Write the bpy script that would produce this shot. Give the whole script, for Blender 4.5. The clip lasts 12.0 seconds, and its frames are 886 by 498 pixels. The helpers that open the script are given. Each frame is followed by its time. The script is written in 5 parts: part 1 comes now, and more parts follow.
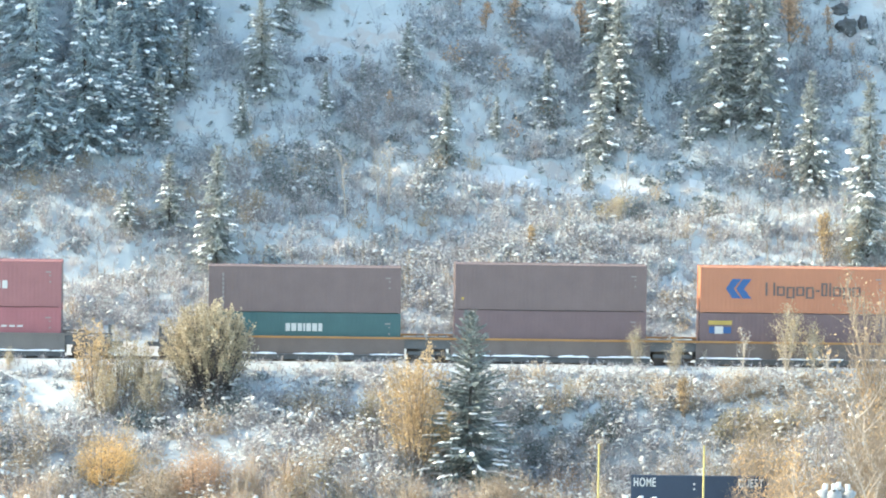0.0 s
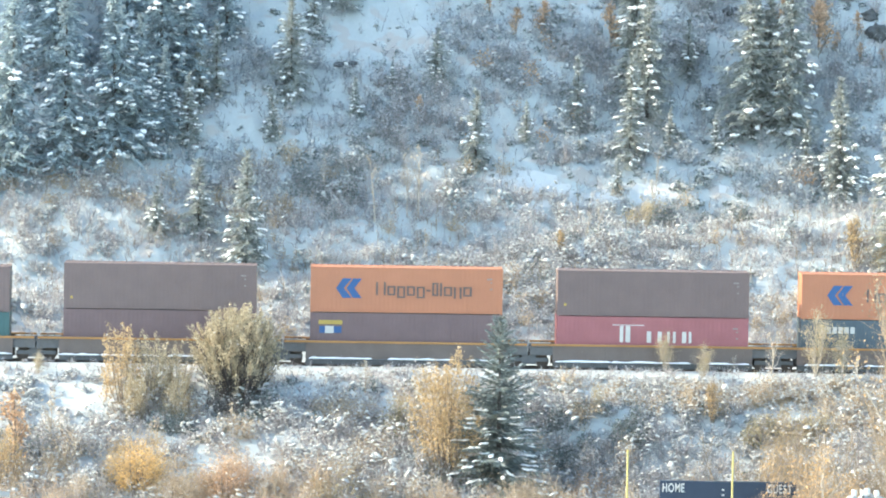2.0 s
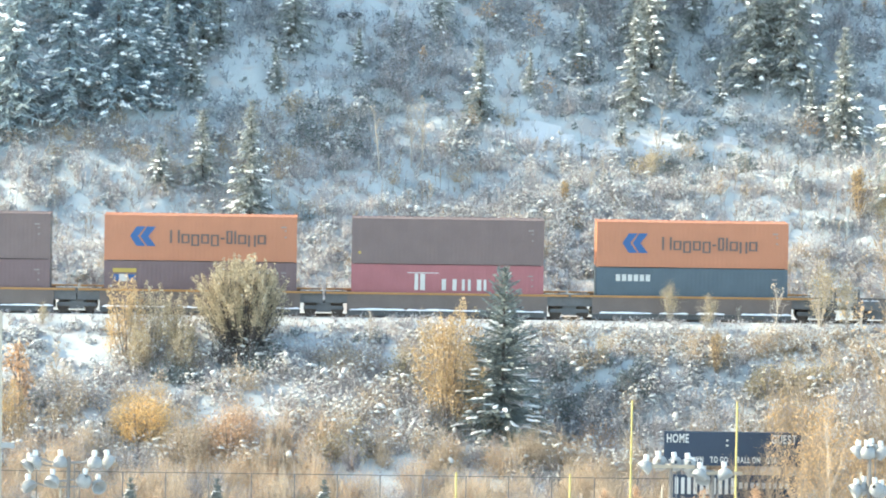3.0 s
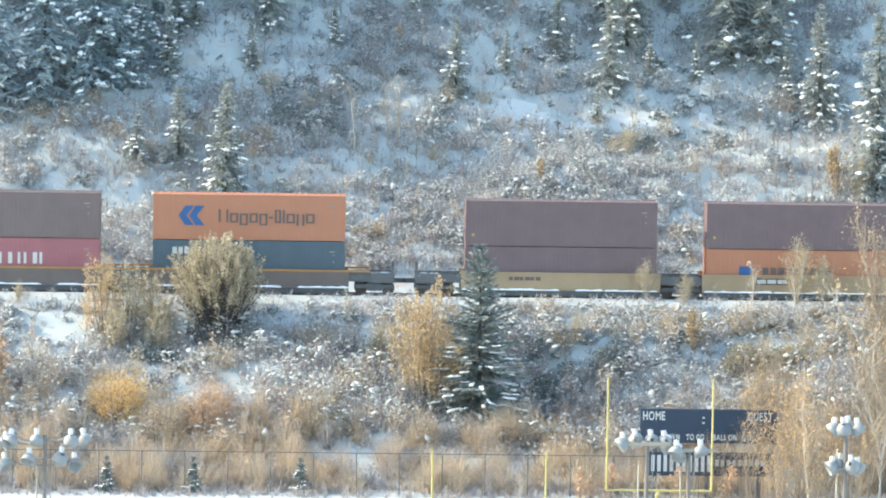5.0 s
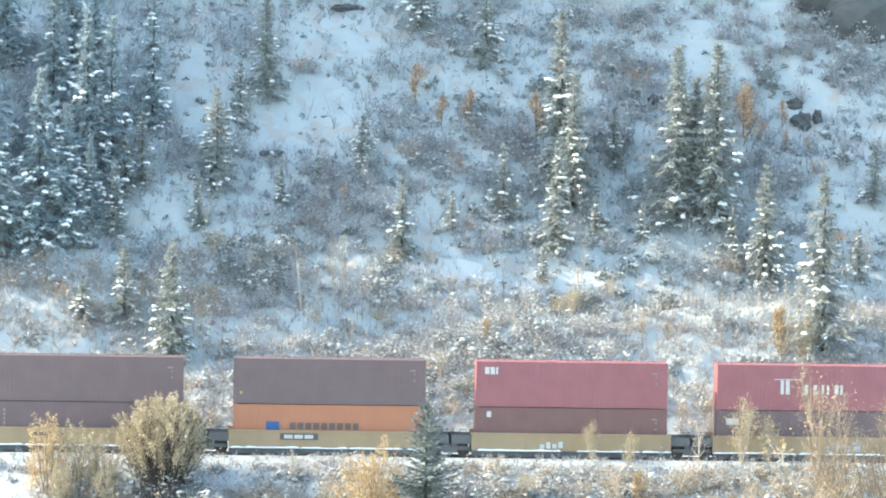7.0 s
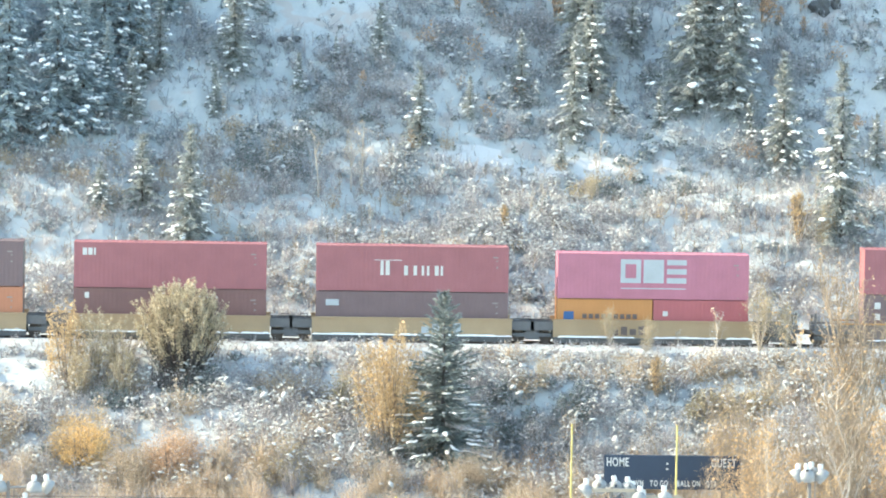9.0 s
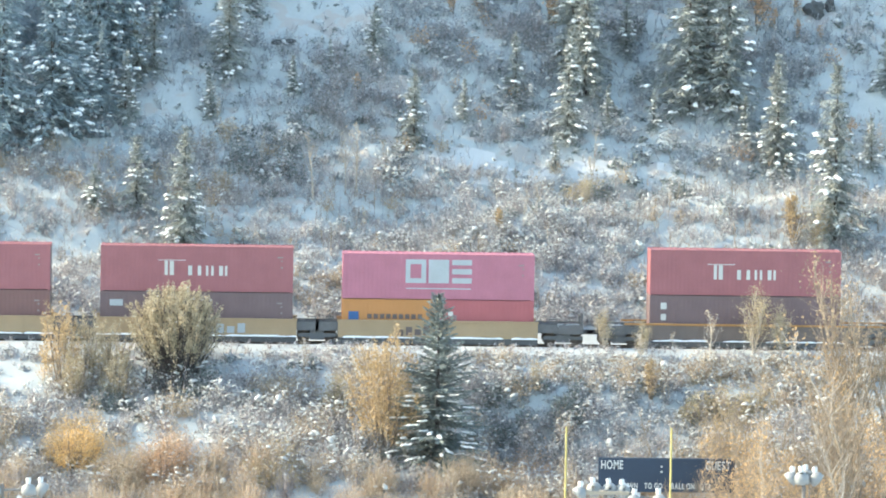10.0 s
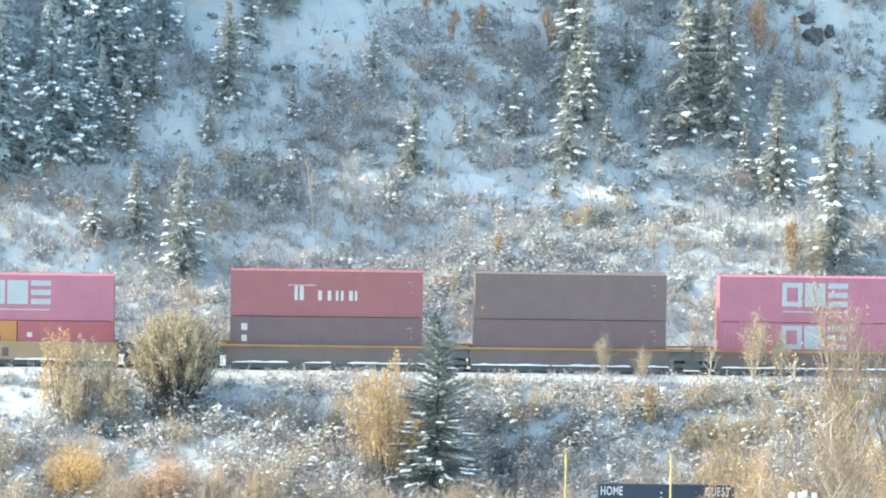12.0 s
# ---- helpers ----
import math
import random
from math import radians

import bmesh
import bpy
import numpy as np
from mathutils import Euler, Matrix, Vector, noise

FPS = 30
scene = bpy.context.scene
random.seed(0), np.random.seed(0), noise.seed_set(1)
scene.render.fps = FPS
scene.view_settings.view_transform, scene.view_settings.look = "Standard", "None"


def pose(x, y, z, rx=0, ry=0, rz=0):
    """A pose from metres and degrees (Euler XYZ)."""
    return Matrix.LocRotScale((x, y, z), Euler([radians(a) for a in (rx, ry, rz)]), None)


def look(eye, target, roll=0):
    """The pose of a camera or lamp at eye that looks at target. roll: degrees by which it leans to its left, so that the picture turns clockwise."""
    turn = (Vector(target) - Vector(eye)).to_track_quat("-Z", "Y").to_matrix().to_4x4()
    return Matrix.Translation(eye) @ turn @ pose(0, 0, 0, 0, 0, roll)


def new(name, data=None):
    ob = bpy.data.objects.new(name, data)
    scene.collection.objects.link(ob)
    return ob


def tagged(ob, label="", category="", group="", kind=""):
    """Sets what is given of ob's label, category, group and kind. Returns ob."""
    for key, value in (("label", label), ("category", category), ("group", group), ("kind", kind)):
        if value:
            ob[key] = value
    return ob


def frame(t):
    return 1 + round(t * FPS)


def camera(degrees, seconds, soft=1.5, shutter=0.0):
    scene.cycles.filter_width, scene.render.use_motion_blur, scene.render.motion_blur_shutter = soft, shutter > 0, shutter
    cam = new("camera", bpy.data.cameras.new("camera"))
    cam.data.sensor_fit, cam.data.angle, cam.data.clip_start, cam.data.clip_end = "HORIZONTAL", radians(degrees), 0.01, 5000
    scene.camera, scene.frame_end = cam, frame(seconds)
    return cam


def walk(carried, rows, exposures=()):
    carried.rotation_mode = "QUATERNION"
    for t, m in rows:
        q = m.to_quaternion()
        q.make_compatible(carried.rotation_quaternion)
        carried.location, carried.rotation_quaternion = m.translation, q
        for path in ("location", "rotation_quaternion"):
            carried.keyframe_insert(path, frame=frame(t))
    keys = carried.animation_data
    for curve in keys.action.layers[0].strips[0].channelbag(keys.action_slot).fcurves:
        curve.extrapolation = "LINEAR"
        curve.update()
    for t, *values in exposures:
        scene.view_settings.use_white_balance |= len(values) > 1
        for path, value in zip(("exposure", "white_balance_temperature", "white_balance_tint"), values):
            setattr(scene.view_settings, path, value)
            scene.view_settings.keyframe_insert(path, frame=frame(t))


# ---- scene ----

# ---------------------------------------------------------------- camera
cam = camera(10.72, 12.0, soft=1.95)
EYE = (-10.5, -300.0, 26.2)
STEP = 0.00686          # degrees of turn for one unit of the pan table
PAN = [  # seconds, pan left, tilt up, lean
    (0.0, 0, 0, 0.0), (0.5, 9, 19, 0.0), (1.0, 17, 14, 0.03), (1.5, 12, 45, 0.1),
    (2.0, 52, 8, 0.12), (2.5, 70, -41, 0.15), (3.0, 58, -79, 0.05), (3.2, 55, -90, 0.03),
    (4.8, 28.5, -122, 0.0), (5.0, 15, -117.5, 0.0), (5.5, -5, -16, 0.07), (6.0, -25, 108, 0.09),
    (6.5, -56.5, 154.5, 0.1), (6.7, -71, 171.5, 0.1), (8.3, -84, 42, 0.05), (8.5, -66, 9, 0.05),
    (9.0, -48, -35, 0.05), (9.5, -52, -37, 0.05), (10.0, -58, -30, 0.05), (10.5, -60, -15, 0.05),
    (11.0, -54, 0, 0.05), (11.5, -58, 11, 0.05), (12.0, -58, 16, 0.05),
]
YAW, PITCH, LEAN = -2.01, -3.634, 0.87
walk(cam, [(t, pose(*EYE, 90 + PITCH + STEP * b, 0, YAW + STEP * a) @ pose(0, 0, 0, 0, 0, LEAN + c)) for t, a, b, c in PAN],
     exposures=[(t, 2.265 + s, 7230 + k, -2.3) for t, s, k in (
         (0.0, 0.0, 0), (1.0, 0.0, 0), (1.5, 0.08, 50), (2.0, 0.1, 100), (2.5, 0.1, 180), (3.0, 0.04, 250), (3.4, 0.0, 250), (4.8, -0.22, -120), (5.0, -0.22, -120), (5.5, -0.2, -280),
         (6.0, -0.1, -250), (6.5, 0.06, 0), (7.5, 0.08, 150), (8.5, 0.08, 300), (9.0, 0.08, 280), (9.5, -0.02, 200), (10.0, -0.1, 150), (11.0, -0.13, 0), (11.5, -0.08, 0), (12.0, -0.02, 0))])

# ---------------------------------------------------------------- light
SUN_LEFT, SUN_HIGH = 81.0, 30.0      # degrees left of the line of sight, and above the horizon
sky_world = bpy.data.worlds.new("sky")
scene.world = sky_world
sky_world.use_nodes = True
wn = sky_world.node_tree.nodes
sky = wn.new("ShaderNodeTexSky")
sky.sky_type = "NISHITA"
sky.sun_disc = False
sky.sun_elevation = radians(SUN_HIGH)
sky.sun_rotation = radians(-SUN_LEFT)
sky.altitude = 600
sky.air_density, sky.dust_density, sky.ozone_density = 1.0, 1.6, 1.0
sky_world.node_tree.links.new(sky.outputs[0], wn["Background"].inputs[0])
wn["Background"].inputs[1].default_value = 0.148
sun_lamp = new("sun", bpy.data.lights.new("sun", "SUN"))
sun_lamp.data.energy, sun_lamp.data.angle, sun_lamp.data.color = 2.0, radians(0.6), (1.0, 0.87, 0.735)
a, e = radians(SUN_LEFT), radians(SUN_HIGH)
sun_from = Vector((-math.sin(a) * math.cos(e), math.cos(a) * math.cos(e), math.sin(e)))
sun_lamp.matrix_world = look(sun_from * 200, (0, 0, 0))


# ---------------------------------------------------------------- materials
def material(name, color, dark=None, rough=0.8, metal=0.0, scale=3.0, fine=25.0, amount=0.5, bump=0.15, island=0.0, vary=0.0, through_light=0.0, other=None, other_at=0.5, spec=0.3):
    """A surface with two scales of variation. dark: the second tone; other: a third, in patches; island / vary: spread of tone from piece to piece."""
    m = bpy.data.materials.new(name)
    m.use_nodes = True
    nt = m.node_tree
    n, link = nt.nodes, nt.links.new
    bsdf, out = n["Principled BSDF"], n["Material Output"]
    dark = dark or tuple(c * 0.7 for c in color)
    geo = n.new("ShaderNodeTexCoord")
    big, small = n.new("ShaderNodeTexNoise"), n.new("ShaderNodeTexNoise")
    big.inputs["Scale"].default_value, small.inputs["Scale"].default_value = scale, fine
    big.inputs["Detail"].default_value, small.inputs["Detail"].default_value = 5, 3
    for t in (big, small):
        link(geo.outputs["Object"], t.inputs["Vector"])
    mean = n.new("ShaderNodeMix")
    mean.inputs[0].default_value = 0.4
    link(big.outputs[0], mean.inputs[2])
    link(small.outputs[0], mean.inputs[3])
    ramp = n.new("ShaderNodeMapRange")
    ramp.inputs[1].default_value, ramp.inputs[2].default_value = 0.5 - 0.22 / max(amount, 0.05), 0.5 + 0.22
    link(mean.outputs[0], ramp.inputs[0])
    mix = n.new("ShaderNodeMix")
    mix.data_type = "RGBA"
    mix.inputs[6].default_value, mix.inputs[7].default_value = (*dark, 1), (*color, 1)
    link(ramp.outputs[0], mix.inputs[0])
    last = mix.outputs[2]
    if other:
        patch = n.new("ShaderNodeTexNoise")
        patch.inputs["Scale"].default_value, patch.inputs["Detail"].default_value = scale * 0.6, 7
        link(geo.outputs["Object"], patch.inputs["Vector"])
        edge = n.new("ShaderNodeMapRange")
        edge.inputs[1].default_value, edge.inputs[2].default_value = other_at, other_at + 0.06
        link(patch.outputs[0], edge.inputs[0])
        mo = n.new("ShaderNodeMix")
        mo.data_type = "RGBA"
        link(edge.outputs[0], mo.inputs[0])
        link(last, mo.inputs[6])
        mo.inputs[7].default_value = (*other, 1)
        last = mo.outputs[2]
    if island or vary:
        hsv = n.new("ShaderNodeHueSaturation")
        rng = n.new("ShaderNodeMapRange")
        spread = island or vary
        rng.inputs[3].default_value, rng.inputs[4].default_value = 1 - spread, 1 + spread
        if island:
            link(n.new("ShaderNodeNewGeometry").outputs["Random Per Island"], rng.inputs[0])
        else:
            link(n.new("ShaderNodeObjectInfo").outputs["Random"], rng.inputs[0])
        link(rng.outputs[0], hsv.inputs["Value"])
        link(last, hsv.inputs["Color"])
        last = hsv.outputs[0]
    link(last, bsdf.inputs["Base Color"])
    bsdf.inputs["Roughness"].default_value, bsdf.inputs["Metallic"].default_value = rough, metal
    bsdf.inputs["Specular IOR Level"].default_value = spec
    if bump:
        b = n.new("ShaderNodeBump")
        b.inputs["Strength"].default_value, b.inputs["Distance"].default_value = bump, 0.05
        link(mean.outputs[0], b.inputs["Height"])
        link(b.outputs[0], bsdf.inputs["Normal"])
    if through_light:
        tr, ms = n.new("ShaderNodeBsdfTranslucent"), n.new("ShaderNodeMixShader")
        link(last, tr.inputs[0])
        ms.inputs[0].default_value = through_light
        link(bsdf.outputs[0], ms.inputs[1])
        link(tr.outputs[0], ms.inputs[2])
        link(ms.outputs[0], out.inputs[0])
    return m


SNOW = material("snow", (0.88, 0.88, 0.88), (0.78, 0.79, 0.81), rough=0.7, scale=1.2, fine=9, bump=0.3)
CLUMP = material("snow clump", (0.62, 0.63, 0.63), (0.49, 0.505, 0.515), rough=0.6, scale=4, island=0.06, bump=0.2, through_light=0.25)
GROUND = material("thin snow on ground", (0.44, 0.475, 0.485), (0.335, 0.365, 0.38), rough=0.8, scale=0.9, fine=5, bump=0.5, other=(0.40, 0.38, 0.37), other_at=0.56)
TURF = material("deeper snow on the playing field", (0.50, 0.52, 0.54), (0.42, 0.44, 0.455), rough=0.75, scale=0.6, fine=6, bump=0.3)
# Paler snow, standing in for sunlight on the crest of the terrace.
LIT_SNOW = material("terrace snow with its sunlit band in the colour", (0.57, 0.575, 0.58), (0.46, 0.47, 0.48), rough=0.7, scale=0.8, fine=6, bump=0.35)
# Needle colours are lifted and greyed, with the haze mixed into them.
NEEDLE = material("spruce needle with blue haze in its colour", (0.39, 0.465, 0.50), (0.28, 0.34, 0.37), rough=0.7, scale=2, fine=12, island=0.35, through_light=0.3)
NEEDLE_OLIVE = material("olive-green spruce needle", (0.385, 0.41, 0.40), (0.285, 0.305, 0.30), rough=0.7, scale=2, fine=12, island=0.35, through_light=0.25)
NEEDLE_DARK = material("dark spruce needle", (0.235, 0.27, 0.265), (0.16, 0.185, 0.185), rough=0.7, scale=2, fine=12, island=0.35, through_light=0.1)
BARK = material("grey bark", (0.26, 0.22, 0.19), (0.14, 0.115, 0.1), rough=0.9, scale=6)
SPRUCE_BARK = material("dark spruce bark", (0.13, 0.115, 0.11), (0.08, 0.07, 0.07), rough=0.9, scale=6)
BIRCH = material("pale birch bark", (0.48, 0.43, 0.375), (0.30, 0.26, 0.22), rough=0.8, scale=5)
AMBER = material("amber aspen leaf", (0.62, 0.425, 0.24), (0.48, 0.33, 0.18), rough=0.7, scale=2, island=0.25, through_light=0.4)
TAN_TWIG = material("tan aspen twig", (0.34, 0.275, 0.215), (0.235, 0.19, 0.15), rough=0.85, scale=4)
TWIG = material("frosted bare twig", (0.43, 0.395, 0.395), (0.27, 0.25, 0.265), rough=0.9, scale=1, island=0.28)
THICKET = material("purple-grey frosted twig", (0.40, 0.415, 0.435), (0.26, 0.27, 0.29), rough=0.9, scale=1, island=0.4, through_light=0.2)
TAN_LEAF = material("thin tan leaf", (0.43, 0.325, 0.215), (0.315, 0.235, 0.155), rough=0.8, scale=2, island=0.35, through_light=0.35)
FROST = material("frosted dead leaf", (0.58, 0.555, 0.535), (0.42, 0.395, 0.395), rough=0.9, scale=1, island=0.28, through_light=0.3)
STRAW = material("dry grass and twig", (0.56, 0.465, 0.36), (0.42, 0.345, 0.27), rough=0.9, scale=1, island=0.22, through_light=0.3)
YELLOW_LEAF = material("bright yellow leaf", (0.74, 0.52, 0.26), (0.60, 0.42, 0.21), rough=0.7, scale=2, island=0.25, through_light=0.4)
OCHRE = material("pale yellow leaf", (0.52, 0.44, 0.30), (0.40, 0.34, 0.24), rough=0.7, scale=2, island=0.22, through_light=0.4)
PLUME = material("frosted pale olive leaf", (0.52, 0.45, 0.33), (0.38, 0.335, 0.25), rough=0.7, scale=2, island=0.25, through_light=0.35)
GOLD = material("golden leaf", (0.56, 0.425, 0.26), (0.43, 0.325, 0.20), rough=0.7, scale=2, island=0.2, through_light=0.4)
RUST_LEAF = material("orange leaf", (0.60, 0.42, 0.29), (0.47, 0.33, 0.235), rough=0.7, scale=2, island=0.22, through_light=0.4)
OLIVE = material("frosted olive leaf", (0.42, 0.37, 0.26), (0.24, 0.22, 0.165), rough=0.7, scale=1.5, island=0.3, through_light=0.22)
ROCK = material("dark rock", (0.11, 0.115, 0.12), (0.06, 0.063, 0.066), rough=0.9, scale=1.5, fine=8, bump=0.6)
# steel lifted from near black, haze included in its colour
STEEL = material("dark steel", (0.17, 0.17, 0.175), (0.115, 0.113, 0.115), rough=0.6, metal=0.3, scale=3)
RAIL = material("rusted rail steel", (0.16, 0.125, 0.105), (0.09, 0.07, 0.06), rough=0.6, metal=0.3, scale=5)
TIE = material("weathered timber tie", (0.2, 0.17, 0.14), (0.1, 0.08, 0.07), rough=0.9, scale=4)


def paint(name, color, wear=0.72):
    return material(name, color, tuple(c * wear for c in color), rough=0.55, scale=0.8, fine=14, amount=0.7, bump=0.06, spec=0.4)


PAINT = {
    # Most container paints and the charcoal are greyed: haze sits in their base colours.
    "brown": paint("greyed brown container paint", (0.19, 0.14, 0.137)),
    "plum": paint("plum brown container paint", (0.185, 0.128, 0.134)),
    "orange": paint("orange container paint", (0.46, 0.195, 0.115), 0.85),
    "red": paint("red container paint", (0.33, 0.145, 0.15)),
    "crimson": paint("crimson container paint", (0.37, 0.14, 0.155)),
    "maroon": paint("maroon container paint", (0.345, 0.132, 0.148)),
    "rust": paint("rust brown container paint", (0.215, 0.115, 0.11)),
    "pink": paint("magenta container paint", (0.47, 0.18, 0.245)),
    "green": paint("sea green container paint", (0.06, 0.135, 0.14)),
    "amber": paint("amber orange container paint", (0.50, 0.23, 0.085), 0.85),
    "scarlet": paint("scarlet container paint", (0.42, 0.125, 0.14), 0.8),
    "slate": paint("slate blue container paint", (0.09, 0.125, 0.155)),
    "white": paint("white lettering paint", (0.62, 0.62, 0.6)),
    "grey": paint("pale grey lettering paint", (0.45, 0.49, 0.52)),
    "faint": paint("worn pale marking paint", (0.29, 0.26, 0.255)),
    "charcoal": paint("charcoal lettering paint", (0.15, 0.115, 0.108)),
    "blue": paint("blue emblem paint", (0.04, 0.12, 0.3)),
    "yellow": paint("yellow paint", (0.5, 0.36, 0.1)),
    "well_brown": paint("brown well car paint", (0.19, 0.15, 0.135), 0.7),
    "well_grey": paint("grey brown well car paint", (0.2, 0.18, 0.168), 0.7),
    "well_yellow": paint("faded yellow well car paint", (0.42, 0.30, 0.185), 0.78),
    "chord": paint("orange top chord", (0.50, 0.26, 0.10), 0.6),
    "goal": paint("yellow goal post paint", (0.52, 0.44, 0.17)),
    "board": paint("dark navy board", (0.026, 0.045, 0.078)),
    "lamp": paint("dull white lamp reflector", (0.31, 0.32, 0.32)),
    "housing": paint("white lamp housing", (0.72, 0.72, 0.72)),
    "galv": paint("galvanised grey steel", (0.27, 0.26, 0.255)),
    "mast": paint("dull grey-brown mast", (0.21, 0.19, 0.175)),
    "beam": paint("weathered timber beam", (0.40, 0.34, 0.26)),
    "pole": paint("weathered pole", (0.45, 0.40, 0.33)),
}


# ---------------------------------------------------------------- building kit
class Soup:
    """Collects triangles and quads, and makes one mesh of them."""

    def __init__(self):
        self.v, self.f, self.n = [], [], 0

    def add(self, verts, faces):
        verts, faces = np.asarray(verts, float).reshape(-1, 3), np.asarray(faces, int)
        self.v.append(verts)
        self.f.append(faces + self.n)
        self.n += len(verts)
        return self

    def box(self, x0, x1, y0, y1, z0, z1):
        v = [(x, y, z) for x in (x0, x1) for y in (y0, y1) for z in (z0, z1)]
        return self.add(v, [(0, 1, 3, 2), (4, 6, 7, 5), (0, 4, 5, 1), (2, 3, 7, 6), (0, 2, 6, 4), (1, 5, 7, 3)])

    def tube(self, pts, radii, sides=5):
        pts = np.asarray(pts, float)
        along = np.gradient(pts, axis=0)
        along /= np.linalg.norm(along, axis=1)[:, None] + 1e-9
        ref = np.where(np.abs(along[:, 2:3]) < 0.9, [[0, 0, 1.0]], [[1.0, 0, 0]])
        p = np.cross(along, ref)
        p /= np.linalg.norm(p, axis=1)[:, None]
        q = np.cross(along, p)
        ang = np.arange(sides) * 2 * math.pi / sides
        ring = pts[:, None] + np.asarray(radii, float)[:, None, None] * (np.cos(ang)[None, :, None] * p[:, None] + np.sin(ang)[None, :, None] * q[:, None])
        k, s = len(pts), sides
        faces = [(i * s + j, i * s + (j + 1) % s, (i + 1) * s + (j + 1) % s, (i + 1) * s + j) for i in range(k - 1) for j in range(s)]
        self.add(ring, faces)
        if s > 3:
            self.add(ring[0], [tuple(range(s))[:4]] if s == 4 else [(0, j, j + 1) for j in range(1, s - 1)])
            self.add(ring[-1], [tuple(range(s))[:4]] if s == 4 else [(0, j, j + 1) for j in range(1, s - 1)])
        return self

    def leaves(self, centres, size, rng, flat=0.0, long=1.5):
        """One small diamond leaf for each centre, turned at random."""
        c = np.asarray(centres, float)
        k = len(c)
        if not k:
            return self
        d = rng.normal(size=(k, 3))
        d[:, 2] *= 1 - flat
        d /= np.linalg.norm(d, axis=1)[:, None]
        o = np.cross(d, rng.normal(size=(k, 3)))
        o /= np.linalg.norm(o, axis=1)[:, None] + 1e-9
        s = (size * rng.uniform(0.6, 1.4, k))[:, None]
        v = np.stack([c - d * s * long * 0.5, c + o * s * 0.5, c + d * s * long * 0.5, c - o * s * 0.5], 1)
        return self.add(v, np.arange(4 * k).reshape(k, 4))

    def strips(self, a, b, width, rng):
        """Thin twigs from a to b, each a narrow tapering blade."""
        a, b = np.asarray(a, float), np.asarray(b, float)
        k = len(a)
        d = b - a
        o = np.cross(d, rng.normal(size=(k, 3)))
        o /= np.linalg.norm(o, axis=1)[:, None] + 1e-9
        w = np.broadcast_to(np.asarray(width, float), (k,))[:, None]
        v = np.stack([a - o * w * 0.5, a + o * w * 0.5, b + o * w * 0.2, b - o * w * 0.2], 1)
        return self.add(v, np.arange(4 * k).reshape(k, 4))

    def clumps(self, centres, size, rng, flat=0.6):
        """Small uneven lumps of snow."""
        c = np.asarray(centres, float)
        k = len(c)
        if not k:
            return self
        dirs = np.array([(1, 0, 0), (-0.5, 0.87, 0), (-0.5, -0.87, 0), (0.1, 0, 1), (0, 0, -0.6)], float)
        s = (np.broadcast_to(np.asarray(size, float), (k,)) * rng.uniform(0.5, 1.5, k))[:, None, None]
        ang = rng.uniform(0, 6.283, k)
        ca, sa = np.cos(ang), np.sin(ang)
        v = dirs[None] * rng.uniform(0.65, 1.35, (k, 5, 1)) * s
        v[:, :, 2] *= flat
        x = v[:, :, 0] * ca[:, None] - v[:, :, 1] * sa[:, None]
        y = v[:, :, 0] * sa[:, None] + v[:, :, 1] * ca[:, None]
        v = np.stack([x, y, v[:, :, 2]], 2) + c[:, None]
        f = np.array([(0, 1, 3), (1, 2, 3), (2, 0, 3), (1, 0, 4), (2, 1, 4), (0, 2, 4)])
        return self.add(v, (f[None] + 5 * np.arange(k)[:, None, None]).reshape(-1, 3))

    def pads(self, centres, along, size, rng, long=1.5, flat=0.55):
        """Rounded pads of snow, each drawn out along its bough and sagging with it."""
        c, d = np.asarray(centres, float), np.asarray(along, float)
        k, n = len(c), 7
        if not k:
            return self
        d = d / (np.linalg.norm(d, axis=1)[:, None] + 1e-9)
        o = np.cross(d, [0.0, 0.0, 1.0])
        o /= np.linalg.norm(o, axis=1)[:, None] + 1e-9
        up = np.cross(o, d)
        s = np.broadcast_to(np.asarray(size, float), (k,)) * rng.uniform(0.6, 1.4, k)
        ang = np.arange(n) * 2 * math.pi / n
        uneven = rng.uniform(0.72, 1.25, (k, n))
        rows = []
        for r, h in ((1.0, -0.25), (0.92, 0.35), (0.5, 0.85)):
            rows.append(np.stack([np.cos(ang) * r * long * uneven, np.sin(ang) * r * uneven, np.full((k, n), h * flat)], 2))
        local = np.concatenate(rows + [np.array([[[0, 0, flat]]] * k), np.array([[[0, 0, -0.35 * flat]]] * k)], 1) * s[:, None, None]
        v = c[:, None] + local[:, :, :1] * d[:, None] + local[:, :, 1:2] * o[:, None] + local[:, :, 2:] * up[:, None]
        m = 3 * n + 2
        quads = np.array([(i * n + j, i * n + (j + 1) % n, (i + 1) * n + (j + 1) % n, (i + 1) * n + j) for i in range(2) for j in range(n)])
        caps = np.array([(2 * n + j, 2 * n + (j + 1) % n, 3 * n) for j in range(n)] + [((j + 1) % n, j, 3 * n + 1) for j in range(n)])
        step = m * np.arange(k)[:, None, None]
        self.add(v, (quads[None] + step).reshape(-1, 4))
        self.f.append((caps[None] + step).reshape(-1, 3) + self.n - k * m)
        return self

    def arrays(self):
        v = np.concatenate(self.v)
        loops = np.concatenate([f.ravel() for f in self.f])
        sizes = np.concatenate([np.full(len(f), f.shape[1]) for f in self.f])
        return v, loops, sizes

    def mesh(self, name, mat, smooth=False):
        v, loops, sizes = self.arrays()
        me = bpy.data.meshes.new(name)
        me.vertices.add(len(v))
        me.vertices.foreach_set("co", v.ravel())
        me.loops.add(len(loops))
        me.loops.foreach_set("vertex_index", loops)
        me.polygons.add(len(sizes))
